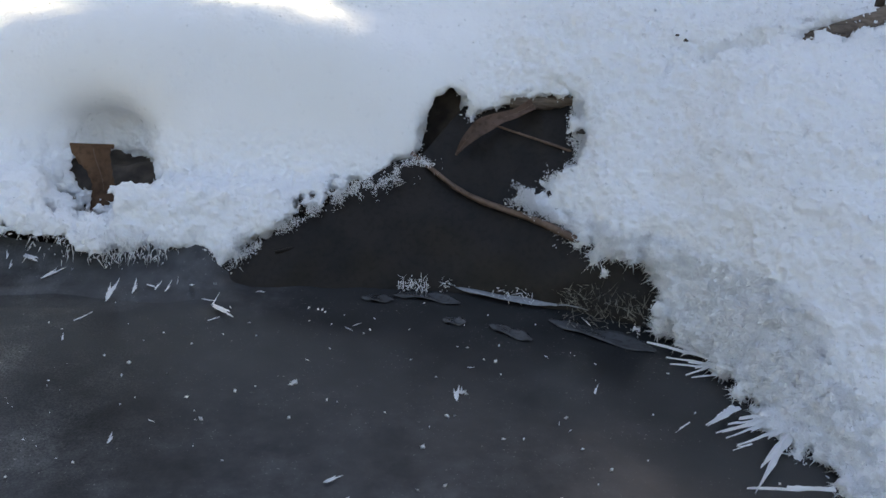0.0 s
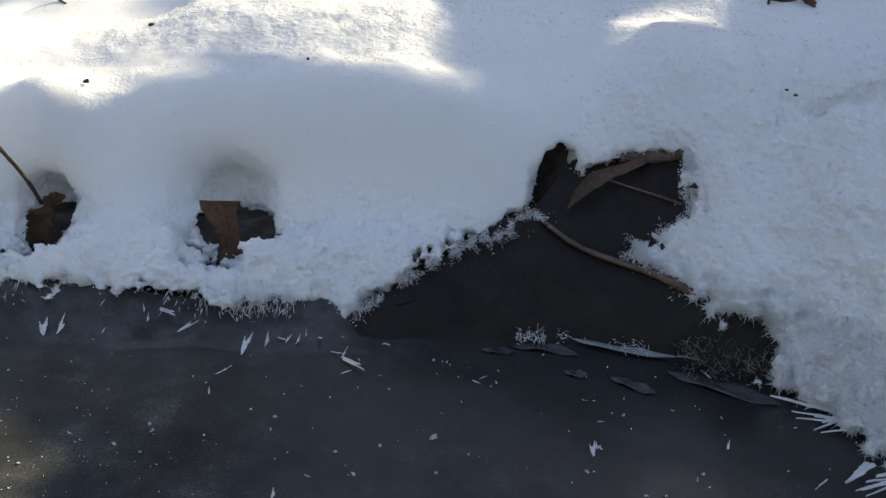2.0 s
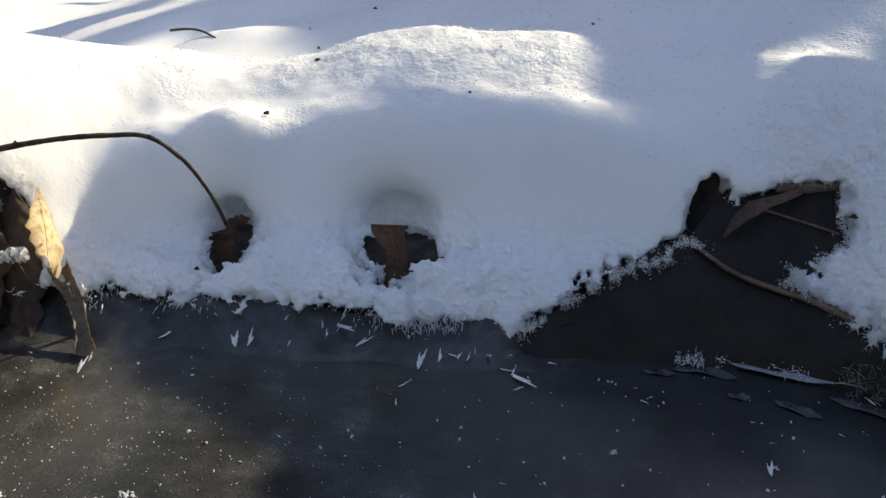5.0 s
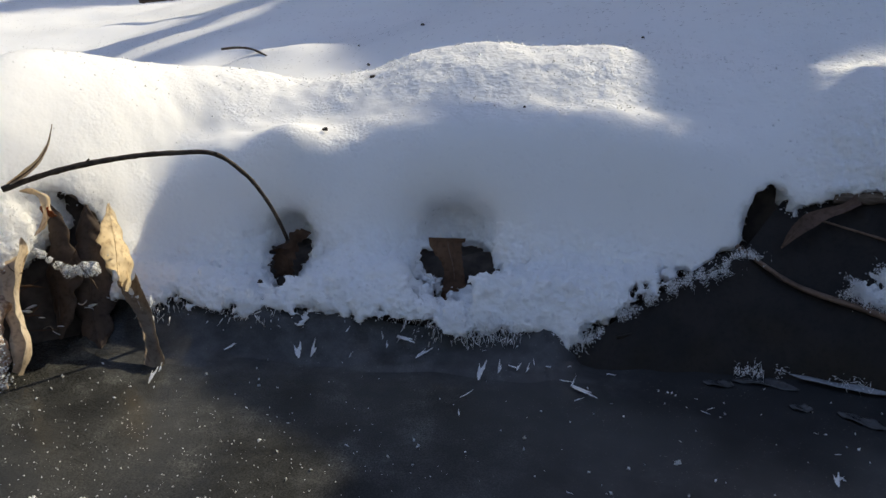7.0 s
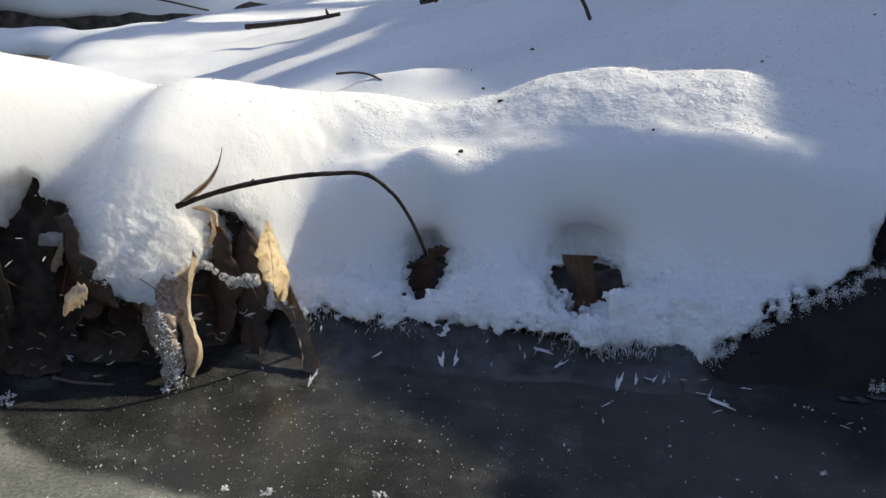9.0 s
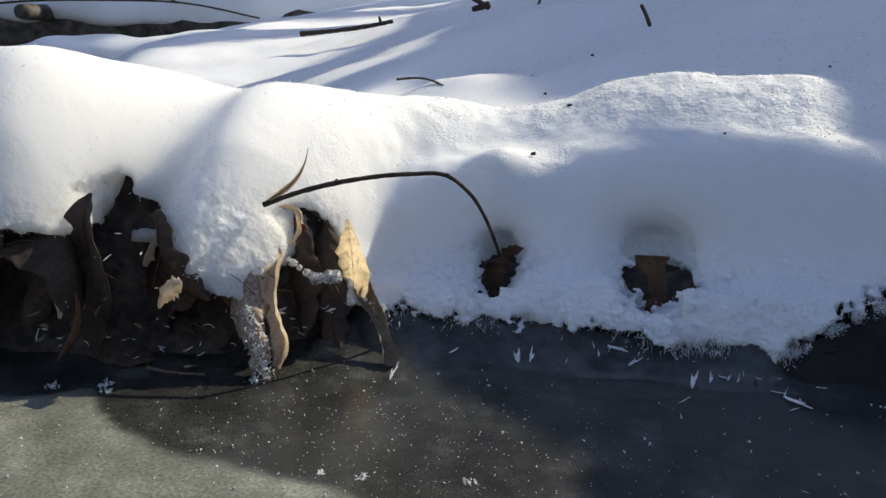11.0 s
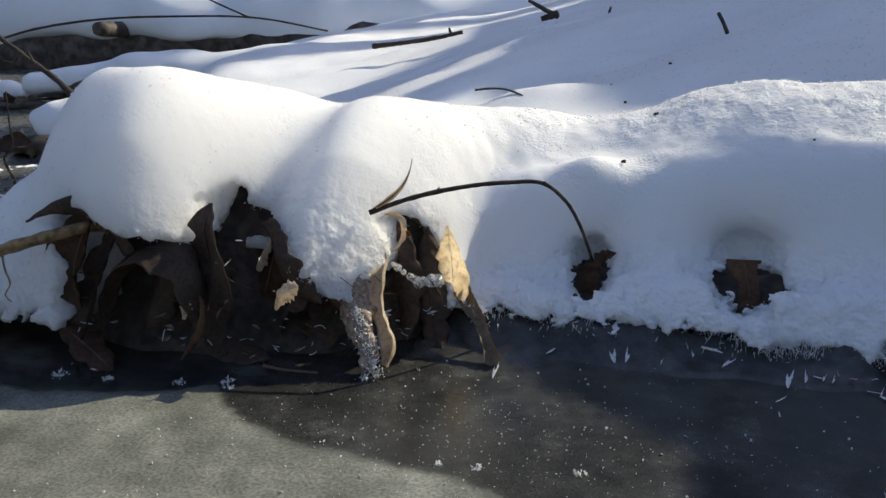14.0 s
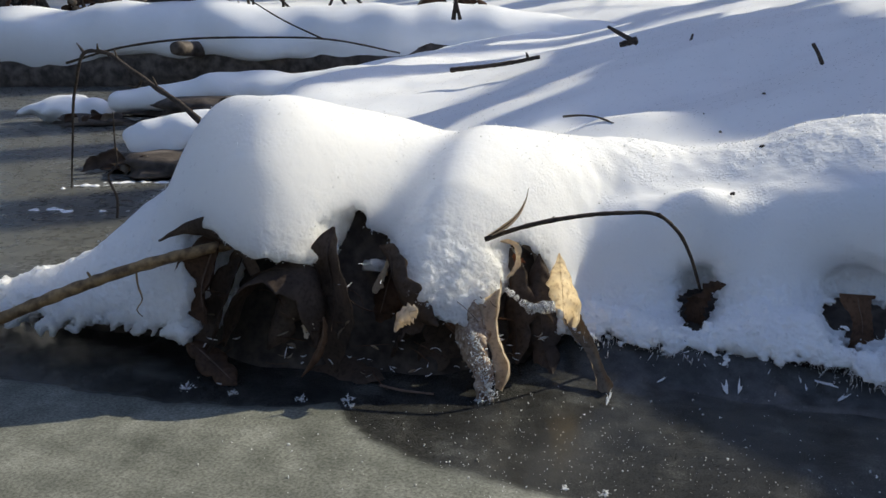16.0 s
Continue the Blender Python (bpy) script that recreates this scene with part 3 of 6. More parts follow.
def snow_solid(x0, x1, y0, y1, z0, z1, h):
    xs, ys, zs = (np.arange(a, b, h).astype(np.float32) for a, b in ((x0, x1), (y0, y1), (z0, z1)))
    X2, Y2 = np.meshgrid(xs, ys, indexing="ij")
    T = top(X2, Y2)
    calm = 1 - 0.85 * step(-0.44, -0.52, X2)
    quiet = step(0.80, 0.74, Y2)
    T = T + quiet * 0.0060 * (0.5 + 0.5 * calm) * N1(X2 * 9, Y2 * 9 + 3) + quiet * calm * (0.0015 * N2(X2 * 31, Y2 * 31) + 0.0009 * N3(X2 * 95, Y2 * 95))
    T = T - 0.005 * step(0.822, 0.832, Y2)
    gx, gy = np.gradient(T, h)
    steep = np.sqrt(1 + np.minimum(gx**2 + gy**2, 4))
    X, Y, Z = np.meshgrid(xs, ys, zs, indexing="ij")
    f = ((Z - T[:, :, None]) / steep[:, :, None]).astype(np.float32)
    X1, Z1 = np.meshgrid(xs, zs, indexing="ij")
    cave = polygon_distance(X1, Z1, CAVE)[:, None, :]
    gap = polygon_distance(X1, Z1, GAP)[:, None, :]
    # crumbs: fine noise, and rounded clumps of grains where the snow is crusty; only near the surfaces
    near = (f < 0.014) & ((f > -0.045) | (np.abs(cave) < 0.012) | (np.abs(gap) < 0.012))
    x, y, z = X[near], Y[near], Z[near]
    crumb, clump = np.zeros_like(f), np.zeros_like(f)
    crumb[near] = 0.0030 * N1(x * 70, y * 70, z * 70) + 0.0022 * N2(x * 170, y * 170, z * 170)
    lumps = 0.55 * np.abs(N2(x * 62 + y * 20, y * 62 - x * 20, z * 62)) + 0.45 * np.abs(N3(x * 118 - z * 40, y * 118, z * 118 + x * 40)) + 0.22 * np.abs(N1(x * 230, y * 230 + z * 60, z * 230))
    crusty = crust(x, y, z)
    clump[near] = 0.0105 * crusty * (lumps - 0.36)
    # lower rim
    rim = np.interp(xs, [-1.1, -0.95, -0.85, -0.75, -0.45, -0.40, -0.33, -0.25, -0.17, -0.12, 0.10, 0.14, 0.20, 0.4],
                    [0.012, 0.022, 0.032, 0.036, 0.030, 0.024, 0.021, 0.023, 0.017, 0.012, 0.012, 0.004, 0.001, 0.001])
    rim = rim + (0.004 + 0.010 * step(-0.70, -0.76, xs)) * N1(xs * 38, 1.5) + 0.003 * N2(xs * 90, 1.5)
    f = smax(f, rim[:, None, None].astype(np.float32) - Z + 1.6 * crumb, 0.006)
    # caves under the snow
    cave = smax(cave + 1.3 * crumb, (Y - (0.53 + 0.02 * (X > -0.5))), 0.02)
    f = smax(f, -cave, 0.010)
    lace = np.zeros_like(f)
    lace[near] = 0.0062 * N3(x * 150, y * 150, z * 150)
    f = f + 1.1 * lace * step(-0.68, -0.73, X) * np.clip((0.085 - Z) / 0.05, 0, 1)
    gap = smax(gap + 1.5 * crumb + lace * np.clip(1 - np.abs(gap) / 0.016, 0, 1), Y - 0.66, 0.01)
    f = smax(f, -gap, 0.005)

    # melt holes round the leaves that stick out
    def pit(cx, cy, cz, rx, ry, rz):
        q = np.sqrt(((X - cx) / rx) ** 2 + ((Y - cy) / ry) ** 2 + ((Z - cz) / rz) ** 2)
        return (q - 1) * min(rx, ry, rz)
    f = smax(f, -(pit(-0.206, 0.584, 0.063, 0.026, 0.036, 0.018) + 0.10 * crumb), 0.046)
    f = smax(f, -(pit(-0.331, 0.577, 0.054, 0.016, 0.036, 0.018) + 0.10 * crumb), 0.036)
    f = smax(f, -(pit(-0.202, 0.560, 0.0405, 0.031, 0.055, 0.0140) + 0.45 * crumb), 0.006)
    f = smax(f, -(pit(-0.3295, 0.555, 0.041, 0.0108, 0.050, 0.0155) + 0.5 * crumb), 0.006)

    # hollow under the lobe's edge, full of frosted stalks
    f = smax(f, -(pit(0.124, 0.474, 0.010, 0.026, 0.030, 0.026) + 1.8 * crumb + 0.7 * lace), 0.006)

    # slot beside the half-buried log, and the crease running on from it
    def capsule(a, b, r):
        a, b = np.array(a, np.float32), np.array(b, np.float32)
        e = b - a
        t = np.clip(((X - a[0]) * e[0] + (Y - a[1]) * e[1] + (Z - a[2]) * e[2]) / float(e @ e), 0, 1)
        return np.sqrt((X - a[0] - t * e[0]) ** 2 + (Y - a[1] - t * e[1]) ** 2 + (Z - a[2] - t * e[2]) ** 2) - r
    f = smax(f, -(capsule((0.245, 0.556, 0.160), (0.44, 0.625, 0.222), 0.012) + crumb), 0.004)
    f = smax(f, -(capsule((0.10, 0.548, 0.124), (0.23, 0.552, 0.166), 0.006) + 1.5 * crumb), 0.006)
    f = f + 0.25 * crumb * np.clip((0.10 - Z) / 0.06, 0, 1) - clump
    return surface_nets(f, (x0, y0, z0), h)


verts, quads = snow_solid(-1.10, 0.42, 0.20, 0.86, -0.006, 0.250, 0.0026)
verts, quads = refined(verts, quads)
snow_bank = tagged(mesh_object("snow_bank", verts, quads, SNOW), "thick white snow bank overhanging the creek edge, crumbly at its rim", "snow bank", kind="structure")
SNOW_V = verts


def sheet(name, fn, xs, ys, mat, label, category, kind="structure"):
    X, Y = np.meshgrid(xs, ys, indexing="ij")
    Z = fn(X, Y)
    nx, ny = X.shape
    i = np.arange(nx * ny).reshape(nx, ny)
    q = np.stack([i[:-1, :-1], i[1:, :-1], i[1:, 1:], i[:-1, 1:]], -1).reshape(-1, 4)
    return tagged(mesh_object(name, np.stack([X, Y, Z], -1).reshape(-1, 3), q, mat), label, category, kind=kind)


far_x = np.r_[np.linspace(-400, -12, 24), np.linspace(-10, -3.2, 60), np.linspace(-3.1, 1.5, 230), np.linspace(1.6, 10, 60), np.linspace(12, 400, 24)]
far_y = np.r_[np.linspace(0.800, 0.826, 4), np.linspace(0.84, 3.0, 146), np.linspace(3.03, 8, 110), np.linspace(8.4, 60, 60), np.linspace(75, 900, 14)]
sheet("snow_field", lambda x, y: field(x, y) - 0.012 * step(0.822, 0.805, y), far_x, far_y, SNOW_FAR, "snow-covered bank slope rising away behind the creek", "snow")


def right_bank(x, y):
    """The bank running on beyond the lobe, down to the ice."""
    s = np.clip((y - 0.04 - 0.06 * N1(x * 2.1, 9.0)) / 0.76, -0.3, 1)
    w = step(0.40, 0.62, x)
    near = np.minimum(top(np.minimum(x, 0.42), y) - 0.004, 0.3)
    far = -0.03 + (field(x, np.maximum(y, 0.82)) + 0.03) * np.sin(np.pi / 2 * s) + 0.008 * N2(x * 9, y * 9)
    return near * (1 - w) + far * w


sheet("snow_slope", right_bank, np.r_[np.linspace(0.405, 1.5, 80), np.linspace(1.55, 8, 70), np.linspace(9, 400, 20)], np.linspace(-0.15, 0.83, 70), SNOW_FAR, "snowy bank running on beside the creek", "snow")


def white_edge(x):
    return np.interp(x, [-0.70, -0.628, -0.595, -0.576, -0.55, -0.517, -0.47, -0.43, -0.393, -0.362, -0.326, -0.20, -0.05], [0.320, 0.340, 0.356, 0.372, 0.344, 0.322, 0.304, 0.298, 0.295, 0.288, 0.276, 0.22, 0.12])


def ice_masks(ob):
    """Where white frost, grey cloud and fine grain are frozen into the ice, and where glare and sunlit tone are added.
    """
    co = np.empty(len(ob.data.vertices) * 3, np.float32)
    ob.data.vertices.foreach_get("co", co)
    x, y = co.reshape(-1, 3)[:, 0], co.reshape(-1, 3)[:, 1]
    e = white_edge(x) - 0.02 * step(-0.75, -1.0, x) + 0.004 * N1(x * 22, y * 22) + 0.002 * N2(x * 70, y * 70) - y
    reach = (0.25 + 1.6 * step(-0.02, -0.8, x)) * (1 + 0.35 * N1(x * 2.3, 6.0))
    frost = step(-0.006, 0.013, e) * step(reach * 1.15, reach * 0.85, e) * step(-6.0, -4.0, x) * step(0.0, -0.12, x) * (0.86 + 0.14 * np.exp(-((e - 0.016) / 0.010) ** 2))
    frost = np.maximum(frost, 0.45 * step(-0.85, -1.15, x) * step(0.45, 0.60, y))
    d = y - along(x, TOE)
    # first and last terms stand in for sky glare; the middle is frozen-in cloud
    fog_glare = np.maximum.reduce([0.75 * step(-0.85, -1.15, x), 0.62 * step(-0.065, -0.006, d + 0.012 * N1(x * 17, 3.0)) * step(-0.45, -0.40, x) * step(-0.045, -0.09, x), 0.60 * step(0.02, 0.30, 0.52 - y) * step(0.22, 0.02, x) * step(-0.34, -0.16, x)])
    # besides real grain, this lightens the side of the ice in sun
    grain = 0.75 * step(-0.05, -0.25, x + 0.10 * N1(x * 6, y * 6)) * step(0.60, 0.50, y)
    for name, value in (("frost", frost), ("fog_glare", fog_glare), ("grain", grain)):
        ob.data.attributes.new(name, "FLOAT", "POINT").data.foreach_set("value", np.asarray(value, np.float32))


def ice_level(x, y):
    return 0.0004 * N1(x * 6, y * 6) + 0 * x


ice_x = np.r_[np.linspace(-400, -8, 16), np.linspace(-7, -1.3, 60), np.linspace(-1.27, 0.6, 240), np.linspace(0.8, 8, 20), np.linspace(12, 400, 14)]
ice_y = np.r_[np.linspace(-400, -6, 14), np.linspace(-5, -0.25, 30), np.linspace(-0.22, 0.7, 130), np.linspace(0.75, 5, 60)]
ice_masks(sheet("creek_ice", ice_level, ice_x, ice_y, ICE, "dark clear creek ice, frosted white and grainy in broad patches", "ice"))


def collar(x, y):
    yt = along(x, TOE)
    d = y - yt
    d = d + 0.010 * N1(x * 14, 8.1) + 0.006 * N2(x * 40, y * 40)
    z = 0.006 * step(-0.055, 0.0, d) + 0.024 * step(-0.012, 0.045, d) + 0.10 * step(0.03, 0.10, d)
    z = np.minimum(z, np.maximum(top(x, y) - 0.012, 0.004 + 0.022 * step(-0.03, 0.04, d)))
    return (z - 0.004 + 0.003 * N2(x * 30, y * 30) * step(-0.03, 0.0, d)) * step(-0.05, -0.12, x) * step(-0.47, -0.42, x) - 0.004 * step(-0.12, -0.05, x) - 0.004 * step(-0.42, -0.47, x)


ice_masks(sheet("bank_ice", collar, np.linspace(-0.46, -0.04, 150), np.linspace(0.40, 0.513, 60), ICE, "grey ice collar frozen along the foot of the bank", "ice"))


def soil(x, y):
    yt = along(x, TOE)
    d = y - yt - 0.045 - 0.015 * step(-0.47, -0.60, x)
    # shelf sits behind the melt holes to make their insides look black
    shelf = step(-0.46, -0.42, x) * step(-0.09, -0.13, x)
    z = -0.02 + 0.16 * step(-0.01, 0.10, d) * (1 - shelf) + shelf * (0.066 * step(-0.008, 0.052, d) + 0.10 * step(0.10, 0.16, d)) + 0.008 * N1(x * 25, y * 25) + 0.004 * N2(x * 70, y * 70)
    return np.minimum(z, top(x, y) - 0.02)


sheet("bank_soil", soil, np.linspace(-1.0, 0.35, 270), np.linspace(0.33, 0.80, 110), SOIL, "dark soil of the bank under the snow, set behind holes to darken them", "soil")


# ---------------------------------------------------------------- unseen trees added to shade the slope and bank
AZ = Vector((SUN.x, SUN.y, 0)).normalized()


def sunward(p, a, z=0.0):
    """A place a metres towards the sun and p metres to its right."""
    return np.array((p * AZ.y + a * AZ.x, -p * AZ.x + a * AZ.y, z))


def tree(p, a, r, height, seed, limbs=()):
    """An unseen bare tree added for its shadow; limbs are given by radius and by places across the sun's rays (right of
    them, above them).
    """
    foot = sunward(p, a)
    foot[2] = float(field(foot[0], foot[1])) - 0.1
    e = thing("tree", tuple(foot), "unseen bare tree with rough grey-brown bark, added to shade the snow", "tree", "trees on the bank")
    inv = Matrix.Translation(-Vector(foot))
    up = np.array((0, 0, 1.0))
    rng = np.random.default_rng(seed)
    pts = [foot, foot + up * height * 0.35 + rng.normal(0, r * 0.12, 3) * (1, 1, 0), foot + up * height * 0.7 + rng.normal(0, r * 0.2, 3) * (1, 1, 0), foot + up * height]
    parts = [tube("trunk", pts, r * 1.08, r * 0.75, BARK, 14, 30, 0.05, seed)]
    # limbs laid where the shadow edges on snow and ice need them
    for r0, r1, line in limbs:
        way = [sunward(pl, a, (ql + a * SUN.z) / math.hypot(SUN.x, SUN.y)) for pl, ql in line]
        parts.append(tube("shade_limb", way, r0, r1, BARK, 16, 40, 0.06, seed + 3))
    for k in range(7):
        z = height * rng.uniform(0.55, 0.98)
        b = foot + up * z
        d = rng.normal(0, 1, 3) * (1, 1, 0.3) + (0, 0, 0.7)
        d *= rng.uniform(0.5, 1.1) / np.linalg.norm(d)
        parts.append(tube("branch", [b, b + d * 0.5 + (0, 0, 0.05), b + d], r * 0.25, r * 0.06, BARK, 7, 12, 0.05, seed + k))
    nest(parts, e, inv)
    return e


tree(-1.62, 6.5, 0.06, 10.0, 2, [(0.085, 0.15, [(-1.545, 0.40), (-1.545, -0.08), (-1.62, -0.20), (-1.85, -0.45)])])
tree(0.16, 3.2, 0.42, 6.5, 4, [(0.31, 0.20, [(0.35, -0.48), (-0.20, -0.44), (-0.45, -0.408), (-0.90, -0.42)]),
                               (0.10, 0.12, [(-0.46, -0.235), (-0.85, -0.215), (-1.07, -0.232), (-1.28, -0.240), (-1.45, -0.315), (-1.94, -0.42), (-2.50, -0.55)]),
                               (0.045, 0.05, [(-1.28, -0.30), (-1.282, -0.15), (-1.275, -0.05), (-1.25, 0.02)])])
tree(0.40, 1.5, 0.16, 4.0, 8, [(0.20, 0.064, [(0.40, 0.04), (0.10, -0.01), (-0.15, -0.06), (-0.30, -0.095), (-0.398, -0.106)]), (0.046, 0.004, [(-0.35, -0.088), (-0.44, -0.081), (-0.50, -0.064), (-0.556, -0.052), (-0.62, -0.042)]),
                               (0.020, 0.017, [(-0.36, -0.100), (-0.44, -0.133), (-0.50, -0.1225), (-0.57, -0.124), (-0.70, -0.130)]),
                               (0.020, 0.016, [(-0.44, -0.125), (-0.453, -0.15), (-0.475, -0.20), (-0.50, -0.27)])])
tree(-2.25, 8.0, 0.12, 11.0, 5)
tree(-2.75, 8.6, 0.16, 12.0, 10)
tree(-3.30, 9.0, 0.18, 12.0, 11)
tree(0.95, 3.4, 0.30, 6.0, 6)


def woods(seed):
    """Bare woods added all round to dim the low sky, as one mesh of trunks and branches."""
    rng = np.random.default_rng(seed)
    V, F, o = [], [], 0
    for k in range(435):
        # first 330 darken the ice's reflection, the rest cut sky light on the bank
        ang, dist = (rng.uniform(1.2, 3.4), rng.uniform(8, 26)) if k < 330 else (rng.uniform(3.3, 2 * np.pi + 0.2), rng.uniform(7, 20))
        x, y = dist * np.cos(ang), dist * np.sin(ang)
        along_sun = (x * AZ.x + y * AZ.y) / dist
        if along_sun > 0.90:
            continue
        z = float(field(x, y)) if y > 4 else 0.1
        h, r = rng.uniform(6, 12), rng.uniform(0.07, 0.22)
        foot = np.array((x, y, z - 0.2))
        lean = rng.normal(0, 0.3, 2)
        segs = [([foot, foot + (lean[0] * 0.4, lean[1] * 0.4, h * 0.5), foot + (lean[0], lean[1], h)], r, r * 0.4, 7, 7)]
        for b in range(12):
            t = rng.uniform(0.25, 1.0)
            q = foot + np.array((lean[0] * t, lean[1] * t, h * t))
            d = rng.normal(0, 1, 3) * (1, 1, 0.3) + (0, 0, 0.5)
            d *= rng.uniform(0.7, 2.0) / np.linalg.norm(d)
            segs.append(([q, q + d * 0.55 + (0, 0, 0.06), q + d], r * 0.28, r * 0.07, 4, 5))
        for pts, ra, rb, sides, n in segs:
            v, f = tube_arrays(pts, ra, rb, sides, n, 0.05, k, ends=False)
            V.append(v)
            F += [tuple(i + o for i in q) for q in f]
            o += len(v)
    return mesh_object("bare_woods", np.concatenate(V), np.array(F), BARK)


tagged(woods(77), "bare grey-brown winter woods added round the creek to dim the sky", "woods", kind="stuff")


# ---------------------------------------------------------------- leaves on the near bank
curled = leaf([(-0.4366, 0.505, 0.0939), (-0.4340, 0.502, 0.0777), (-0.4320, 0.499, 0.0624), (-0.4302, 0.495, 0.0498), (-0.4285, 0.492, 0.0355)],
              (0.93, -0.34, -0.12), [(0, 0.0003), (0.12, 0.0042), (0.30, 0.0098), (0.50, 0.0158), (0.75, 0.0212), (0.90, 0.0216), (1, 0.0170)], LEAF_GOLD,
              "curled golden tan dead leaf with ribbed veins standing on the ice", RIB_PALE, 0.0003, curl=-0.28, fold=0.02, veins=5, relief=0.0008, tooth=0.0, seed=3, n=60, m=21)
# rolled lower half of the same leaf; its shade is put into a darker tan
rolled = blade("rolled_blade", [(-0.418, 0.498, 0.043), (-0.410, 0.490, 0.034), (-0.398, 0.478, 0.025), (-0.388, 0.464, 0.014), (-0.379, 0.451, 0.003)], (0.9, 0.3, 0.3),
               [(0, 0.0085), (0.25, 0.0075), (0.6, 0.0050), (0.85, 0.0055), (1, 0.0085)], leaf_material("leaf_shaded_tan", (0.36, 0.28, 0.20), (0.20, 0.15, 0.105), 0.6, 0.3), curl=-1.2, fold=0.1, veins=6, tooth=0.15, seed=4)
rolled.parent = curled
rolled.matrix_parent_inverse = Matrix.Translation(-Vector((-0.424, 0.492, 0.0385)))
leaf([(-0.2070, 0.555, 0.0665), (-0.2068, 0.554, 0.0615), (-0.2045, 0.553, 0.0555), (-0.2020, 0.552, 0.0470), (-0.2005, 0.551, 0.035), (-0.2014, 0.550, 0.017)], (0.98, 0.1, 0.0),
     [(0, 0.0145), (0.10, 0.0118), (0.25, 0.0085), (0.45, 0.0070), (0.75, 0.0085), (1, 0.0100)], LEAF_BROWN, "brown dead leaf with a flared, hooked end in a melt hole", rib_r=0.0003, curl=0.04, seed=5, veins=5, tooth=0.12)
leaf([(-0.3060, 0.546, 0.0672), (-0.3145, 0.548, 0.0645), (-0.3235, 0.552, 0.0585), (-0.3290, 0.556, 0.0450), (-0.3295, 0.558, 0.026)], (0.5, -0.2, 0.8),
     [(0, 0.0006), (0.12, 0.0042), (0.3, 0.0050), (0.5, 0.0085), (0.8, 0.0100), (1, 0.008)], LEAF_BROWN_SHADE, "crumpled dark brown leaf in a snow melt hole", rib_r=0.0003, curl=-0.6, fold=0.3, tooth=0.45, seed=8, veins=4)
# the pale tan stands in for light on this grey-brown leaf
leaf([(-0.487, 0.471, 0.113), (-0.476, 0.474, 0.120), (-0.465, 0.477, 0.130), (-0.459, 0.480, 0.142), (-0.457, 0.482, 0.152)], (0.6, 0.1, -0.8),
     [(0, 0.0010), (0.3, 0.0024), (0.6, 0.0015), (0.85, 0.0005), (1, 0.0002)], LEAF_TAN_LIT, "slender grey-brown folded leaf springing from a twig fork", RIB, 0.0005, curl=0.8, fold=0.4, seed=9, veins=4)
leaf([(-0.476, 0.466, 0.070), (-0.474, 0.454, 0.060), (-0.472, 0.444, 0.046), (-0.464, 0.435, 0.030), (-0.456, 0.425, 0.017), (-0.459, 0.418, 0.004)], (0.9, -0.4, 0.1),
     [(0, 0.0105), (0.2, 0.0110), (0.35, 0.0066), (0.6, 0.0060), (0.8, 0.0078), (1, 0.004)], LEAF_TAN_LIT, "tan dead leaf rolled into a stalk under the frost", RIB_PALE, 0.0006, curl=-1.0, fold=-0.1, seed=12, veins=6)
leaf([(-0.512, 0.438, 0.047), (-0.500, 0.434, 0.040), (-0.487, 0.428, 0.029), (-0.478, 0.416, 0.015), (-0.470, 0.402, 0.001)], (0.6, 0.2, 0.8),
     [(0, 0.004), (0.3, 0.006), (0.7, 0.005), (1, 0.003)], LEAF_BROWN, "narrow brown leaf arching down to the ice beside frost", RIB, 0.0005, curl=0.8, seed=13, veins=6)
leaf([(-0.520, 0.400, 0.069), (-0.528, 0.400, 0.066), (-0.536, 0.400, 0.060), (-0.540, 0.400, 0.049)], (0.45, -0.35, -0.8),
     [(0, 0.002), (0.3, 0.0085), (0.6, 0.007), (1, 0.001)], LEAF_TAN_LIT, "small torn tan leaf under the snow, light put into its colour", RIB_PALE, 0.0004, curl=0.5, tooth=0.5, veins=3, seed=14)
leaf([(-0.606, 0.387, 0.060), (-0.609, 0.386, 0.053), (-0.611, 0.386, 0.046), (-0.611, 0.385, 0.040)], (0.9, -0.3, 0.0),
     [(0, 0.001), (0.3, 0.0052), (0.7, 0.0056), (1, 0.002)], LEAF_TAN_LIT, "torn orange-tan leaf scrap inside the hollow", RIB_PALE, 0.0003, curl=0.3, tooth=0.6, veins=3, seed=15)
leaf([(-0.591, 0.380, 0.062), (-0.592, 0.380, 0.048), (-0.598, 0.380, 0.032), (-0.606, 0.380, 0.019), (-0.614, 0.380, 0.009)], (0.8, -0.5, 0.2),
     [(0, 0.0015), (0.25, 0.0030), (0.6, 0.0042), (1, 0.0006)], LEAF_BROWN, "narrow twisted brown leaf hanging in the hollow", RIB, 0.0004, curl=0.7, twist=60, seed=16, veins=5)
leaf([(-0.566, 0.452, 0.098), (-0.571, 0.450, 0.085), (-0.578, 0.449, 0.072), (-0.582, 0.448, 0.062)], (0.8, -0.4, 0.3),
     [(0, 0.001), (0.3, 0.003), (0.7, 0.0058), (1, 0.003)], LEAF_TAN_LIT, "pale tan leaf scrap among dark leaves in the hollow", RIB_PALE, 0.0004, curl=0.6, tooth=0.4, veins=3, seed=17)
leaf([(-0.476, 0.468, 0.110), (-0.465, 0.470, 0.107), (-0.463, 0.470, 0.096), (-0.471, 0.470, 0.080)], (0.3, -0.9, 0.3),
     [(0, 0.003), (0.4, 0.0065), (0.8, 0.006), (1, 0.002)], LEAF_TAN_LIT, "tan leaf curled round the hollow behind hanging snow", RIB_PALE, 0.0005, curl=0.5, seed=18, veins=4)
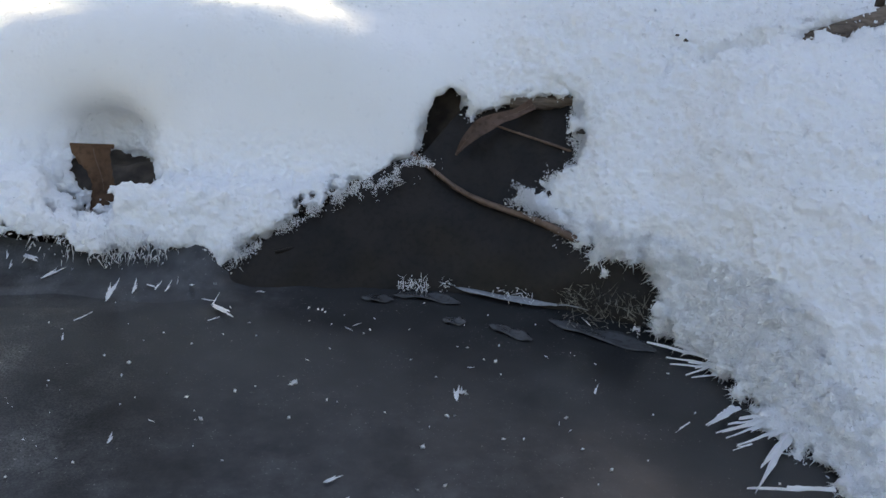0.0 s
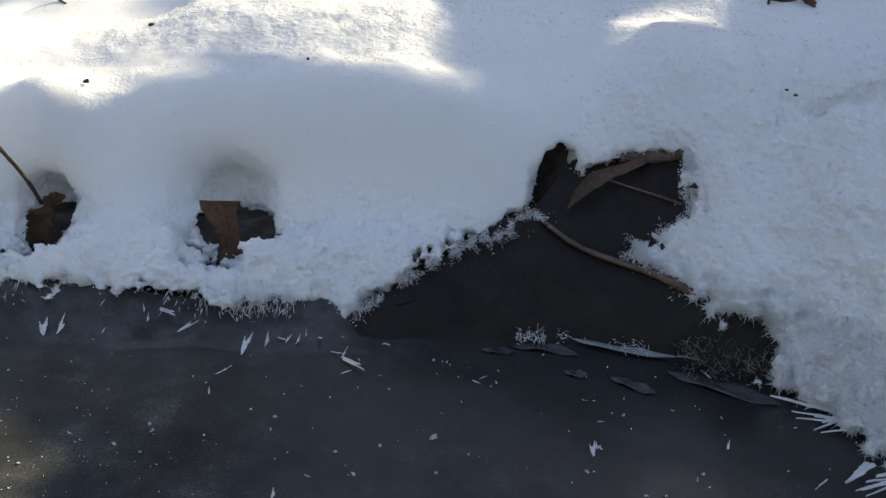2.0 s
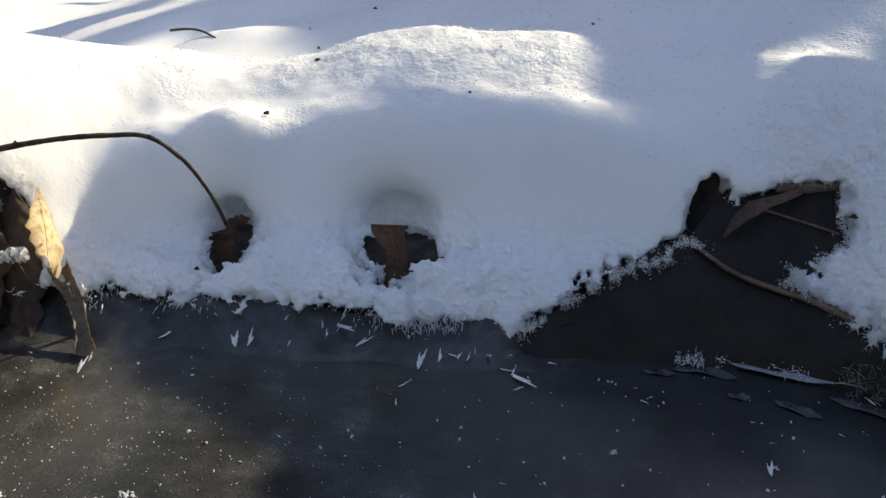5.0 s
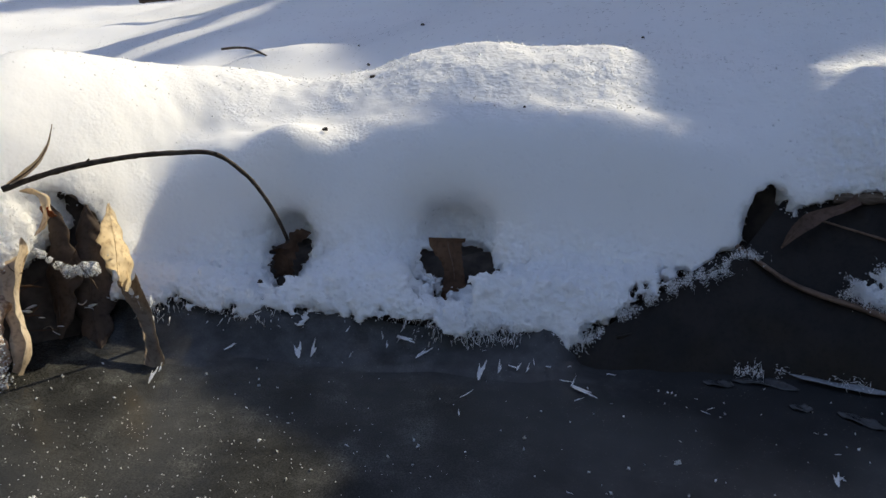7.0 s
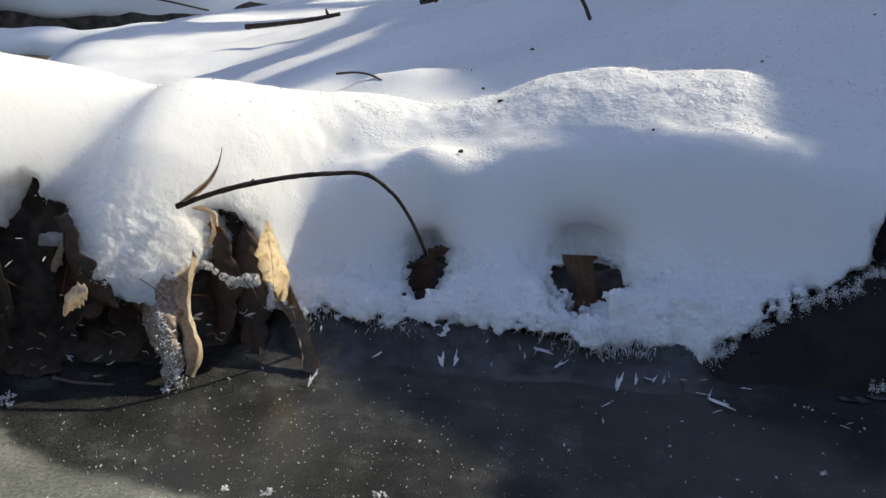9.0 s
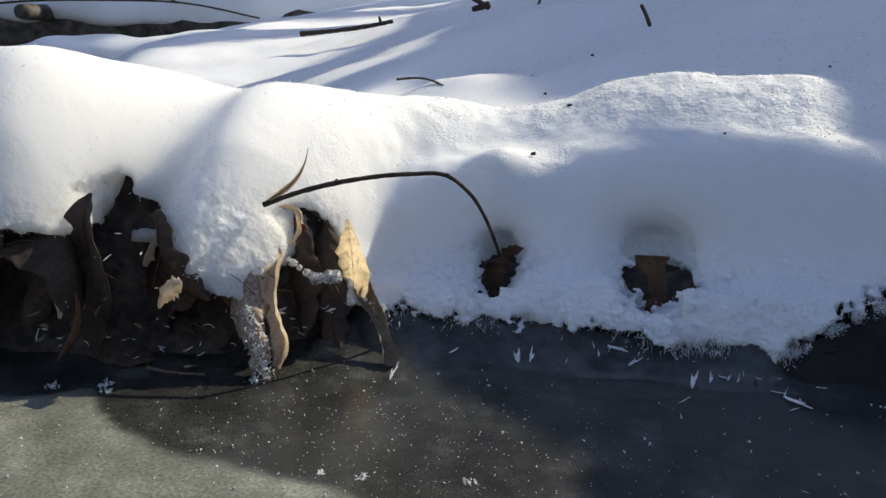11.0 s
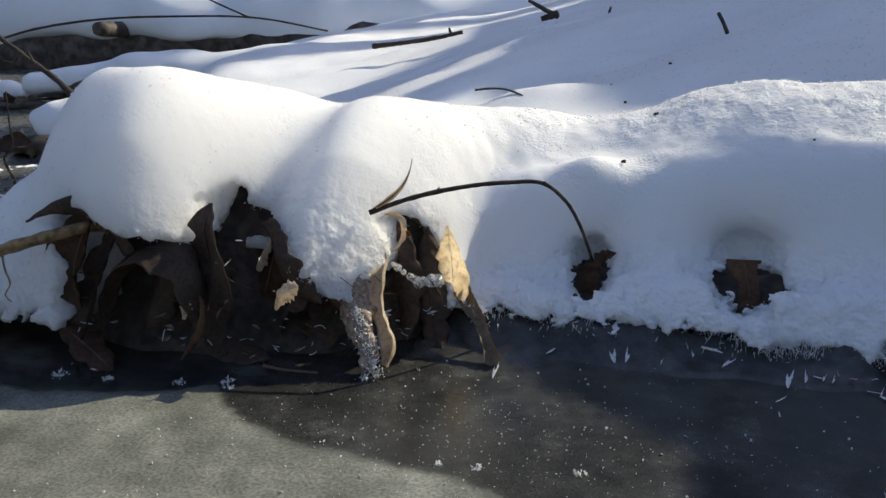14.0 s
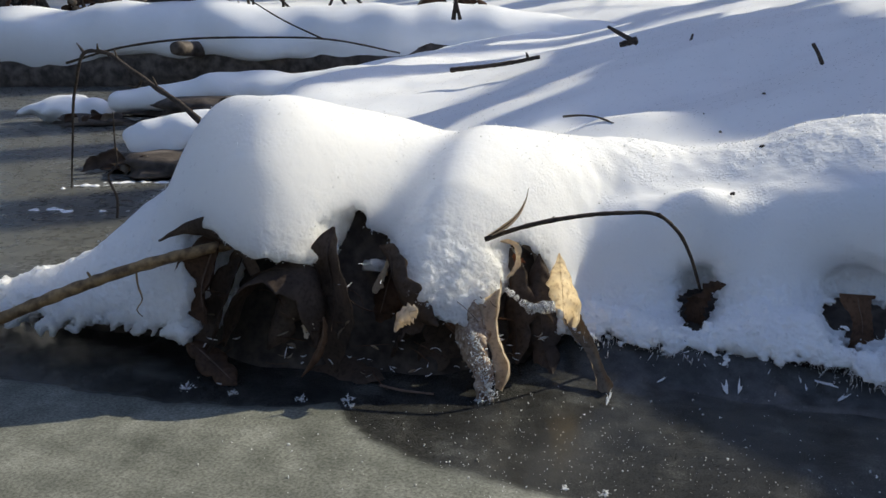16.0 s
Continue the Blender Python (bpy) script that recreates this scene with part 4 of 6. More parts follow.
leaf([(-0.468, 0.474, 0.097), (-0.463, 0.474, 0.094), (-0.457, 0.474, 0.093)], (0.1, -0.5, 0.8), [(0, 0.003), (0.5, 0.005), (1, 0.0006)],
     leaf_material("leaf_rust", (0.38, 0.12, 0.04), (0.20, 0.06, 0.02), 0.5, 0.35), "rust-red leaf tip in the hollow", RIB, 0.0003, curl=0.3, seed=19, veins=3)
leaf([(-0.474, 0.520, 0.094), (-0.463, 0.520, 0.087), (-0.459, 0.520, 0.074), (-0.461, 0.518, 0.060)], (0.7, -0.5, 0.4), [(0, 0.001), (0.4, 0.004), (0.8, 0.004), (1, 0.001)],
     LEAF_GREY, "grey-brown leaf edge at the back of the hollow", RIB, 0.0003, curl=0.6, seed=20, veins=4)

# dark drooping leaves that fill the hollow under the mound
DARK = "dark brown oak leaf hanging under the snow mound, hollow's haze in its colour"
DIM_BROWN = "brown oak leaf hanging under the snow mound, shade put into its colour"
OAK = [(0, 0.0015), (0.12, 0.010), (0.35, 0.020), (0.6, 0.024), (0.85, 0.015), (1, 0.002)]


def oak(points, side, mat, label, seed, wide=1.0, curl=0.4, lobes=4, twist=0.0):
    return leaf(points, side, [(t, w * wide) for t, w in OAK], mat, label, LEAF_UMBER_HAZED if mat is LEAF_UMBER_HAZED else RIB, 0.0007, curl=curl, lobes=lobes, veins=8, seed=seed, twist=twist, n=56, m=19)


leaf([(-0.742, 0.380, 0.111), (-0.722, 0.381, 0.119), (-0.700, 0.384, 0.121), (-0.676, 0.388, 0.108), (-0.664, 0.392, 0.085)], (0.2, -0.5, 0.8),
     [(0, 0.0006), (0.2, 0.0035), (0.5, 0.012), (0.8, 0.018), (1, 0.012)], LEAF_UMBER_HAZED, DARK, LEAF_UMBER_HAZED, 0.0008, curl=0.5, seed=30, veins=6)
oak([(-0.690, 0.395, 0.122), (-0.700, 0.388, 0.096), (-0.706, 0.382, 0.070), (-0.700, 0.378, 0.044)], (0.9, -0.2, 0.1), LEAF_BROWN_SHADE, DIM_BROWN, 31, 1.0, -0.5, 3)
oak([(-0.664, 0.400, 0.116), (-0.680, 0.392, 0.084), (-0.692, 0.384, 0.052), (-0.702, 0.376, 0.020), (-0.708, 0.372, 0.004)], (0.9, -0.4, 0.25), LEAF_UMBER_HAZED, DARK, 32, 0.8, -0.5)
oak([(-0.696, 0.392, 0.020), (-0.680, 0.392, 0.064), (-0.652, 0.392, 0.090), (-0.622, 0.392, 0.092), (-0.605, 0.392, 0.070), (-0.604, 0.390, 0.030)], (0.15, 0.95, 0.25), LEAF_UMBER_HAZED, "large dark leaf arched into a hoop under the snow mound", 33, 1.0, 0.3)
oak([(-0.604, 0.426, 0.122), (-0.603, 0.412, 0.108), (-0.598, 0.408, 0.080), (-0.598, 0.404, 0.045), (-0.594, 0.400, 0.008)], (0.95, -0.25, 0.0), LEAF_UMBER_HAZED, DARK, 34, 1.35, -0.25, 1)
oak([(-0.576, 0.452, 0.102), (-0.562, 0.440, 0.098), (-0.550, 0.424, 0.082), (-0.534, 0.420, 0.062), (-0.512, 0.420, 0.050)], (0.5, -0.3, 0.7), LEAF_UMBER_HAZED, DARK, 35, 0.8, 0.5)
oak([(-0.634, 0.408, 0.112), (-0.634, 0.402, 0.085), (-0.642, 0.398, 0.056), (-0.654, 0.394, 0.022)], (0.9, -0.3, 0.1), LEAF_UMBER_HAZED, DARK, 36, 0.9, 0.6, 3)
oak([(-0.568, 0.446, 0.006), (-0.552, 0.436, 0.030), (-0.540, 0.428, 0.048), (-0.520, 0.422, 0.056)], (0.4, 0.5, 0.6), LEAF_UMBER_HAZED, DARK, 37, 0.7, 0.5, 3)
oak([(-0.454, 0.505, 0.092), (-0.452, 0.497, 0.068), (-0.447, 0.487, 0.042), (-0.440, 0.474, 0.018), (-0.430, 0.462, 0.002)], (0.9, 0.2, 0.2), LEAF_UMBER_HAZED, DARK, 38, 0.8, 0.5)
oak([(-0.650, 0.436, 0.014), (-0.622, 0.424, 0.007), (-0.592, 0.416, 0.006), (-0.556, 0.410, 0.003)], (0.1, 0.9, 0.25), LEAF_UMBER_HAZED, "dark leaf lying flat at the back of the hollow, haze in its colour", 39, 0.9, 0.2)
oak([(-0.562, 0.466, 0.100), (-0.567, 0.458, 0.084), (-0.572, 0.450, 0.060), (-0.580, 0.444, 0.024)], (0.9, -0.2, 0.1), LEAF_BROWN_SHADE, DIM_BROWN, 42, 0.9, 0.5, 3, 30)
oak([(-0.500, 0.462, 0.060), (-0.512, 0.452, 0.040), (-0.524, 0.446, 0.020), (-0.538, 0.440, 0.004)], (0.7, 0.3, 0.4), LEAF_UMBER_HAZED, DARK, 43, 0.9, -0.4, 3)
oak([(-0.476, 0.494, 0.098), (-0.470, 0.488, 0.070), (-0.466, 0.478, 0.040), (-0.462, 0.468, 0.006)], (0.9, -0.3, 0.1), LEAF_UMBER_HAZED, DARK, 44, 0.7, 0.5, 3)
oak([(-0.720, 0.372, 0.030), (-0.704, 0.368, 0.026), (-0.684, 0.366, 0.014), (-0.664, 0.362, 0.002)], (0.2, 0.7, 0.5), LEAF_BROWN_SHADE, "brown leaf lying at the edge of the ice", 45, 0.6, 0.4, 3)


# straws, stalks and torn scraps caught in the hollow
def litter(name, places, long, wide, mat, label, seed):
    rng = np.random.default_rng(seed)
    v, q = [], []
    for c in places:
        d = rng.normal(0, 1, 3) * (1, 0.4, 0.55)
        d /= np.linalg.norm(d)
        u = np.cross(d, rng.normal(0, 1, 3))
        u /= np.linalg.norm(u)
        w = np.cross(d, u)
        length, b = rng.uniform(*long), rng.uniform(*wide)
        bend = rng.normal(0, 0.16) * length
        k = len(v)
        for i, t in enumerate(np.linspace(-1, 1, 5)):
            half = b * (1 - 0.85 * t * t) * rng.uniform(0.75, 1.2)
            o = np.asarray(c) + d * length / 2 * t + w * bend * t * t
            v += [o + u * half, o + w * 0.0003, o - u * half, o - w * 0.0003]
            if i:
                q += [(k + 4 * i - 4 + j, k + 4 * i - 4 + (j + 1) % 4, k + 4 * i + (j + 1) % 4, k + 4 * i + j) for j in range(4)]
    return tagged(mesh_object(name, np.array(v), np.array(q), mat), label, "leaf litter", kind="stuff")


def hollow_places(n, seed, lo, hi):
    rng = np.random.default_rng(seed)
    x = rng.uniform(-0.70, -0.44, n)
    y = np.interp(x, [-0.70, -0.60, -0.52, -0.44], [0.374, 0.378, 0.412, 0.470]) + rng.uniform(-0.006, 0.020, n)
    return np.stack([x, y, rng.uniform(lo, hi, n)], 1)


litter("leaf_litter", hollow_places(34, 5, 0.004, 0.075), (0.010, 0.034), (0.0003, 0.0009), LEAF_BROWN_SHADE, "thin dark straws and stalks caught among the leaves", 6)
litter("leaf_litter", hollow_places(16, 7, 0.006, 0.060), (0.004, 0.011), (0.0008, 0.0024), LEAF_GREY, "small torn grey-brown leaf scraps in the hollow", 8)
litter("frost_scrap", hollow_places(26, 9, 0.010, 0.040), (0.003, 0.010), (0.0004, 0.0011), GRAIN, "small slivers of frost clinging to the leaves in the hollow", 10)


# big dark leaf frozen into the bank
def patch_grid(name, edge_a, edge_b, mat, bulge, seed, n=40, m=22):
    """A leaf surface spanned between two curves."""
    a, b = spline(edge_a, n), spline(edge_b, n)
    t = np.linspace(0, 1, m)[None, :, None]
    P = a[:, None] * (1 - t) + b[:, None] * t
    nrm = np.array((0.0, -0.75, 0.66))
    s = np.linspace(0, 1, n)[:, None]
    lift = bulge * np.sin(np.pi * t[..., 0]) * np.sin(np.pi * s) + 0.0018 * N1(P[..., 0] * 60 + seed, P[..., 1] * 60, P[..., 2] * 60) + 0.0007 * np.cos(2 * np.pi * (7 * s + 1.5 * t[..., 0]))
    P = P + lift[..., None] * nrm
    Q = P - 0.0006 * nrm
    i = np.arange(n * m).reshape(n, m)
    q = np.stack([i[:-1, :-1], i[1:, :-1], i[1:, 1:], i[:-1, 1:]], -1).reshape(-1, 4)
    return mesh_object(name, np.r_[P.reshape(-1, 3), Q.reshape(-1, 3)], np.r_[q, (q + n * m)[:, ::-1]], mat)


big = thing("dead_leaf", (0.0, 0.50, 0.0), "large near-black leaf with brown midrib frozen into the bank", "leaf")
inv = Matrix.Translation(-Vector((0.0, 0.50, 0.0)))
big_parts = [
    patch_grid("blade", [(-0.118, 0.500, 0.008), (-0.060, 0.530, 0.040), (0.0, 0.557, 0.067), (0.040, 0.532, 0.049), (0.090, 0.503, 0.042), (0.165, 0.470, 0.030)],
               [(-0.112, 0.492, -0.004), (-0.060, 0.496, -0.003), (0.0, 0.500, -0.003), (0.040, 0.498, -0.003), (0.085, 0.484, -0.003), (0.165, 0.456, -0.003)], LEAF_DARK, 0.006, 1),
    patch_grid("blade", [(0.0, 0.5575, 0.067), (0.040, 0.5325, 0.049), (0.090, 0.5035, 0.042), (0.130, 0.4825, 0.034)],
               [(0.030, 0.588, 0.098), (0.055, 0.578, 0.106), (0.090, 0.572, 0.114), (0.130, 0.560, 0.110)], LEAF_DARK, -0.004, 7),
    tube("midrib", [(-0.004, 0.560, 0.071), (0.015, 0.546, 0.061), (0.026, 0.538, 0.0555), (0.040, 0.530, 0.0515), (0.056, 0.520, 0.0495), (0.072, 0.511, 0.0475), (0.100, 0.495, 0.0405)], 0.0014, 0.0024, RIB, 8, 30, 0.10),
    tube("vein", [(0.0508, 0.563, 0.0915), (0.0691, 0.556, 0.0881), (0.0886, 0.548, 0.0845), (0.1052, 0.541, 0.0805), (0.118, 0.536, 0.0770)], 0.0008, 0.0012, RIB, 6, 20, 0.08),
    tube("vein", [(-0.085, 0.508, 0.018), (-0.062, 0.514, 0.023), (-0.040, 0.520, 0.026)], 0.0010, 0.0007, LEAF_DARK, 6, 14, 0.08),
]
for o in big_parts:
    o.parent, o.matrix_parent_inverse = big, inv
leaf([(0.0241, 0.552, 0.0736), (0.0318, 0.553, 0.085), (0.0400, 0.555, 0.0926), (0.0512, 0.557, 0.0982), (0.0631, 0.559, 0.1025), (0.0720, 0.561, 0.1080)], (0.5, -0.4, -0.75),
     [(0, 0.0005), (0.2, 0.0038), (0.42, 0.0058), (0.65, 0.0036), (0.85, 0.0032), (1, 0.0040)], LEAF_DULL, "dull brown leaf edge rolled up beneath the snow rim", rib_r=0.0003, curl=0.35, seed=41, veins=4)


def twig(points, r0, r1, label, mat=TWIG, category="twig", name="twig", side=(), group="", n=30, rough=0.09, seed=0):
    """A twig: a stem with side shoots and buds as parts."""
    e = thing(name, tuple(points[0]), label, category, group)
    inv = Matrix.Translation(-Vector(points[0]))
    parts = [tube("stem", points, r0, r1, mat, 9, n, rough, seed)]
    for k, (pts, ra, rb) in enumerate(side):
        parts.append(tube("shoot", pts, ra, rb, mat, 7, 12, rough, seed + k + 1))
    nest(parts, e, inv)
    return e


twig([(-0.490, 0.470, 0.110), (-0.465, 0.479, 0.119), (-0.425, 0.492, 0.128), (-0.385, 0.503, 0.132), (-0.360, 0.510, 0.131), (-0.345, 0.522, 0.116), (-0.336, 0.538, 0.094), (-0.330, 0.552, 0.070), (-0.327, 0.556, 0.058)],
     0.0021, 0.0013, "dark thin twig arching over the snow into a melt hole", side=[([(-0.362, 0.509, 0.131), (-0.357, 0.507, 0.1325)], 0.0012, 0.0008), ([(-0.440, 0.487, 0.1255), (-0.437, 0.487, 0.129)], 0.0011, 0.0006)], n=60)
twig([(-1.00, 0.315, -0.012), (-0.876, 0.332, 0.044), (-0.806, 0.347, 0.073), (-0.750, 0.365, 0.093), (-0.700, 0.385, 0.106), (-0.66, 0.42, 0.112)], 0.0055, 0.0046,
     "pale brown dead cane with peeling bark leaning on the bank", TWIG_PALE, "stick", "stick", n=50, rough=0.10,
     side=[([(-0.754, 0.363, 0.090), (-0.752, 0.361, 0.077), (-0.748, 0.360, 0.066), (-0.755, 0.360, 0.055), (-0.750, 0.360, 0.051)], 0.0009, 0.0004), ([(-0.79, 0.352, 0.080), (-0.793, 0.350, 0.088)], 0.0016, 0.0008)])
twig([(-0.752, 0.465, 0.196), (-0.80, 0.50, 0.208), (-0.876, 0.55, 0.223), (-0.945, 0.595, 0.238), (-1.012, 0.64, 0.251), (-1.085, 0.68, 0.250), (-1.16, 0.735, 0.205), (-1.294, 0.85, 0.105), (-1.46, 1.0, 0.0)], 0.0030, 0.0012,
     "long bent dark twig leaning from the mound down to the ice", side=[
         ([(-0.900, 0.565, 0.228), (-0.912, 0.568, 0.219), (-0.925, 0.570, 0.220)], 0.0018, 0.0008), ([(-0.86, 0.54, 0.219), (-0.868, 0.542, 0.232)], 0.0015, 0.0006),
         ([(-1.085, 0.68, 0.250), (-1.105, 0.69, 0.262)], 0.002, 0.0008), ([(-1.04, 0.655, 0.251), (-1.035, 0.650, 0.262)], 0.0018, 0.0008), ([(-0.98, 0.62, 0.244), (-0.985, 0.622, 0.256)], 0.0015, 0.0007)], n=70, rough=0.16)
twig([(-1.207, 0.830, -0.01), (-1.200, 0.830, 0.030), (-1.211, 0.830, 0.066), (-1.196, 0.830, 0.078), (-1.192, 0.830, 0.120), (-1.189, 0.830, 0.160)], 0.0022, 0.0009, "thin upright dead stem frozen in the far ice", n=40, rough=0.14)
twig([(-3.05, 2.62, 0.135), (-2.75, 2.6, 0.195), (-2.50, 2.6, 0.222), (-2.118, 2.6, 0.230), (-1.766, 2.6, 0.216), (-1.541, 2.62, 0.172)], 0.005, 0.003, "long thin twig arching low over the far snow", n=50, rough=0.1,
     side=[([(-2.155, 2.6, 0.38), (-1.993, 2.6, 0.291), (-1.83, 2.6, 0.222)], 0.002, 0.0035)])
twig([(-1.010, 1.735, 0.168), (-0.93, 1.76, 0.176), (-0.87, 1.79, 0.184), (-0.815, 1.81, 0.195)], 0.0058, 0.0046, "short dark broken stick lying on shaded snow", category="stick", name="stick", rough=0.14, seed=3,
     side=[([(-0.84, 1.80, 0.190), (-0.845, 1.80, 0.206)], 0.004, 0.002)])
twig([(-0.578, 1.085, 0.141), (-0.545, 1.06, 0.146), (-0.515, 1.03, 0.147), (-0.488, 1.00, 0.143)], 0.0017, 0.0012, "thin curved twig lying on the snow behind the bank", seed=4)
twig([(-0.648, 1.75, 0.262), (-0.620, 1.76, 0.245), (-0.588, 1.777, 0.226)], 0.0035, 0.006, "dark twig stub poking out of the snow", seed=5, side=[([(-0.588, 1.777, 0.232), (-0.625, 1.78, 0.222)], 0.009, 0.006)])
twig([(-0.455, 1.62, 0.246), (-0.457, 1.60, 0.232), (-0.462, 1.58, 0.218)], 0.0022, 0.0035, "small dark twig stuck upright in snow", seed=6, side=[([(-0.456, 1.60, 0.230), (-0.468, 1.60, 0.222)], 0.002, 0.001)])
twig([(-0.246, 1.10, 0.243), (-0.240, 1.09, 0.233), (-0.233, 1.08, 0.218)], 0.0025, 0.0025, "short dark peg of twig stuck in the snow", seed=7)
twig([(-1.60, 3.30, 0.42), (-1.59, 3.30, 0.36), (-1.60, 3.30, 0.28)], 0.006, 0.010, "forked dark stem standing in far snow", seed=8, side=[([(-1.59, 3.30, 0.36), (-1.57, 3.30, 0.28)], 0.006, 0.008)])
twig([(-0.553, 0.397, 0.0035), (-0.534, 0.394, 0.0035), (-0.508, 0.399, 0.0020)], 0.0011, 0.0008, "thin reddish stem lying frozen on the ice", RIB, seed=9)

twig([(0.058, 0.568, 0.107), (0.081, 0.567, 0.108), (0.100, 0.567, 0.112), (0.128, 0.568, 0.120), (0.16, 0.570, 0.130)], 0.0042, 0.0050, "smooth grey-brown root running along the top of the gap", LOGWOOD, "root", "root", rough=0.06, seed=11)

# dark stems and a leaf scrap poking through the crest
cz = float(top(np.array([0.207]), np.array([0.708]))[0])
twig([(0.189, 0.710, cz - 0.004), (0.190, 0.710, cz + 0.006), (0.196, 0.711, cz + 0.016)], 0.0014, 0.0006, "thin dark stem poking out of the snow crest", seed=21,
     side=[([(0.190, 0.710, cz + 0.004), (0.201, 0.709, cz + 0.003), (0.210, 0.708, cz + 0.004)], 0.0013, 0.0007)])
leaf([(0.208, 0.706, cz + 0.010), (0.213, 0.706, cz + 0.007), (0.219, 0.705, cz + 0.002), (0.224, 0.704, cz - 0.003)], (0.3, -0.7, 0.6), [(0, 0.001), (0.3, 0.004), (0.7, 0.0045), (1, 0.001)],
     LEAF_DULL, "small crumpled dark leaf frozen into the snow crest", rib_r=0.0003, curl=0.8, tooth=0.4, veins=3, seed=51)

# log at the right
lg = thing("log", (0.21, 0.56, 0.15), "weathered grey-brown stick of wood roofed with snow", "log")
inv = Matrix.Translation(-Vector((0.21, 0.56, 0.15)))
for o in (tube("wood", [(0.10, 0.565, 0.112), (0.19, 0.562, 0.140), (0.27, 0.578, 0.165), (0.42, 0.64, 0.216)], 0.0045, 0.0065, LOGWOOD, 10, 30, 0.08), tube("stub", [(0.300, 0.595, 0.18), (0.298, 0.594, 0.20)], 0.003, 0.002, TWIG, 6, 8, 0.1)):
    o.parent, o.matrix_parent_inverse = lg, inv

# ---------------------------------------------------------------- far log, islets and brush
def lump(name, centre, size, mat, seed, rough=0.14, flat=0.0, n=40):
    """A soft rounded heap with an uneven outline."""
    u, v = np.meshgrid(np.linspace(0, 2 * np.pi, n, endpoint=False), np.linspace(0, np.pi, n // 2), indexing="ij")
    d = np.stack([np.cos(u) * np.sin(v), np.sin(u) * np.sin(v), np.cos(v)], -1)
    r = 1 + rough * N1(d[..., 0] * 1.6 + seed, d[..., 1] * 1.6, d[..., 2] * 1.6) + rough * 0.4 * N2(d[..., 0] * 5 + seed, d[..., 1] * 5, d[..., 2] * 5)
    P = d * r[..., None]
    P[..., 2] = np.maximum(P[..., 2], -flat)
    P = P * np.array(size) + np.array(centre)
    nu, nv = u.shape
    i = np.arange(nu * nv).reshape(nu, nv)
    j = np.roll(i, -1, axis=0)
    q = np.stack([i[:, :-1], i[:, 1:], j[:, 1:], j[:, :-1]], -1).reshape(-1, 4)
    return mesh_object(name, P.reshape(-1, 3), q, mat)


def drift(name, chain, mat, h, wave, rough, flat=None, squash=1.0):
    """A soft snow drift round a chain of balls (x, y, z, radius), uneven, cut off below an uneven line."""
    chain = np.array(chain, float)
    k = np.linspace(0, len(chain) - 1, 12 * len(chain))
    balls = np.stack([np.interp(k, range(len(chain)), chain[:, i]) for i in range(4)], 1)
    lo, hi = (balls[:, :3] - balls[:, 3:]).min(0) - 3 * h - rough, (balls[:, :3] + balls[:, 3:]).max(0) + 3 * h + rough
    X, Y, Z = np.meshgrid(*[np.arange(a, b, h) for a, b in zip(lo, hi)], indexing="ij")
    f = np.full(X.shape, 9.0)
    for x, y, z, r in balls:
        f = smin(f, np.sqrt((X - x) ** 2 + (Y - y) ** 2 + ((Z - z) * squash) ** 2) - r, 0.06 * wave)
    f = f + rough * (N1(X / wave, Y / wave, Z / wave) + 0.45 * N2(X * 2.7 / wave, Y * 2.7 / wave, Z * 2.7 / wave))
    if flat is not None:
        base, amp = flat
        f = smax(f, base + amp * N1(X / wave * 0.8 + 3, Y / wave * 0.8) + 0.4 * amp * N2(X / wave * 2.2, Y / wave * 2.2) - Z, 0.15 * wave)
    v, q = surface_nets(f, lo, h)
    return mesh_object(name, v, q, mat)


fl = thing("fallen_log", (-3.3, 3.25, 0.0), "dark wet fallen log lying in the creek under thick snow", "log")
inv = Matrix.Translation(-Vector((-3.3, 3.25, 0.0)))
parts = [tube("wood", [(-6.5, 2.85, 0.05), (-4.5, 3.05, 0.05), (-3.3, 3.22, 0.06), (-2.5, 3.35, 0.10), (-1.7, 3.55, 0.10), (-0.9, 3.9, 0.0)], 0.19, 0.12, ROTTEN, 16, 60, 0.06),
         drift("snow_cap", [(-6.0, 2.92, 0.18, 0.20), (-4.5, 3.10, 0.17, 0.20), (-3.8, 3.17, 0.19, 0.20), (-3.3, 3.25, 0.16, 0.20), (-2.5, 3.38, 0.17, 0.19), (-1.6, 3.65, 0.15, 0.18), (-0.8, 3.95, 0.05, 0.15)], SNOW_FAR, 0.020, 0.40, 0.035, (0.075, 0.10)),
         tube("knot", [(-2.80, 3.24, 0.165), (-2.78, 2.98, 0.180)], 0.040, 0.032, ROTTEN, 12, 8, 0.08)]
for o in parts:
    o.parent, o.matrix_parent_inverse = fl, inv
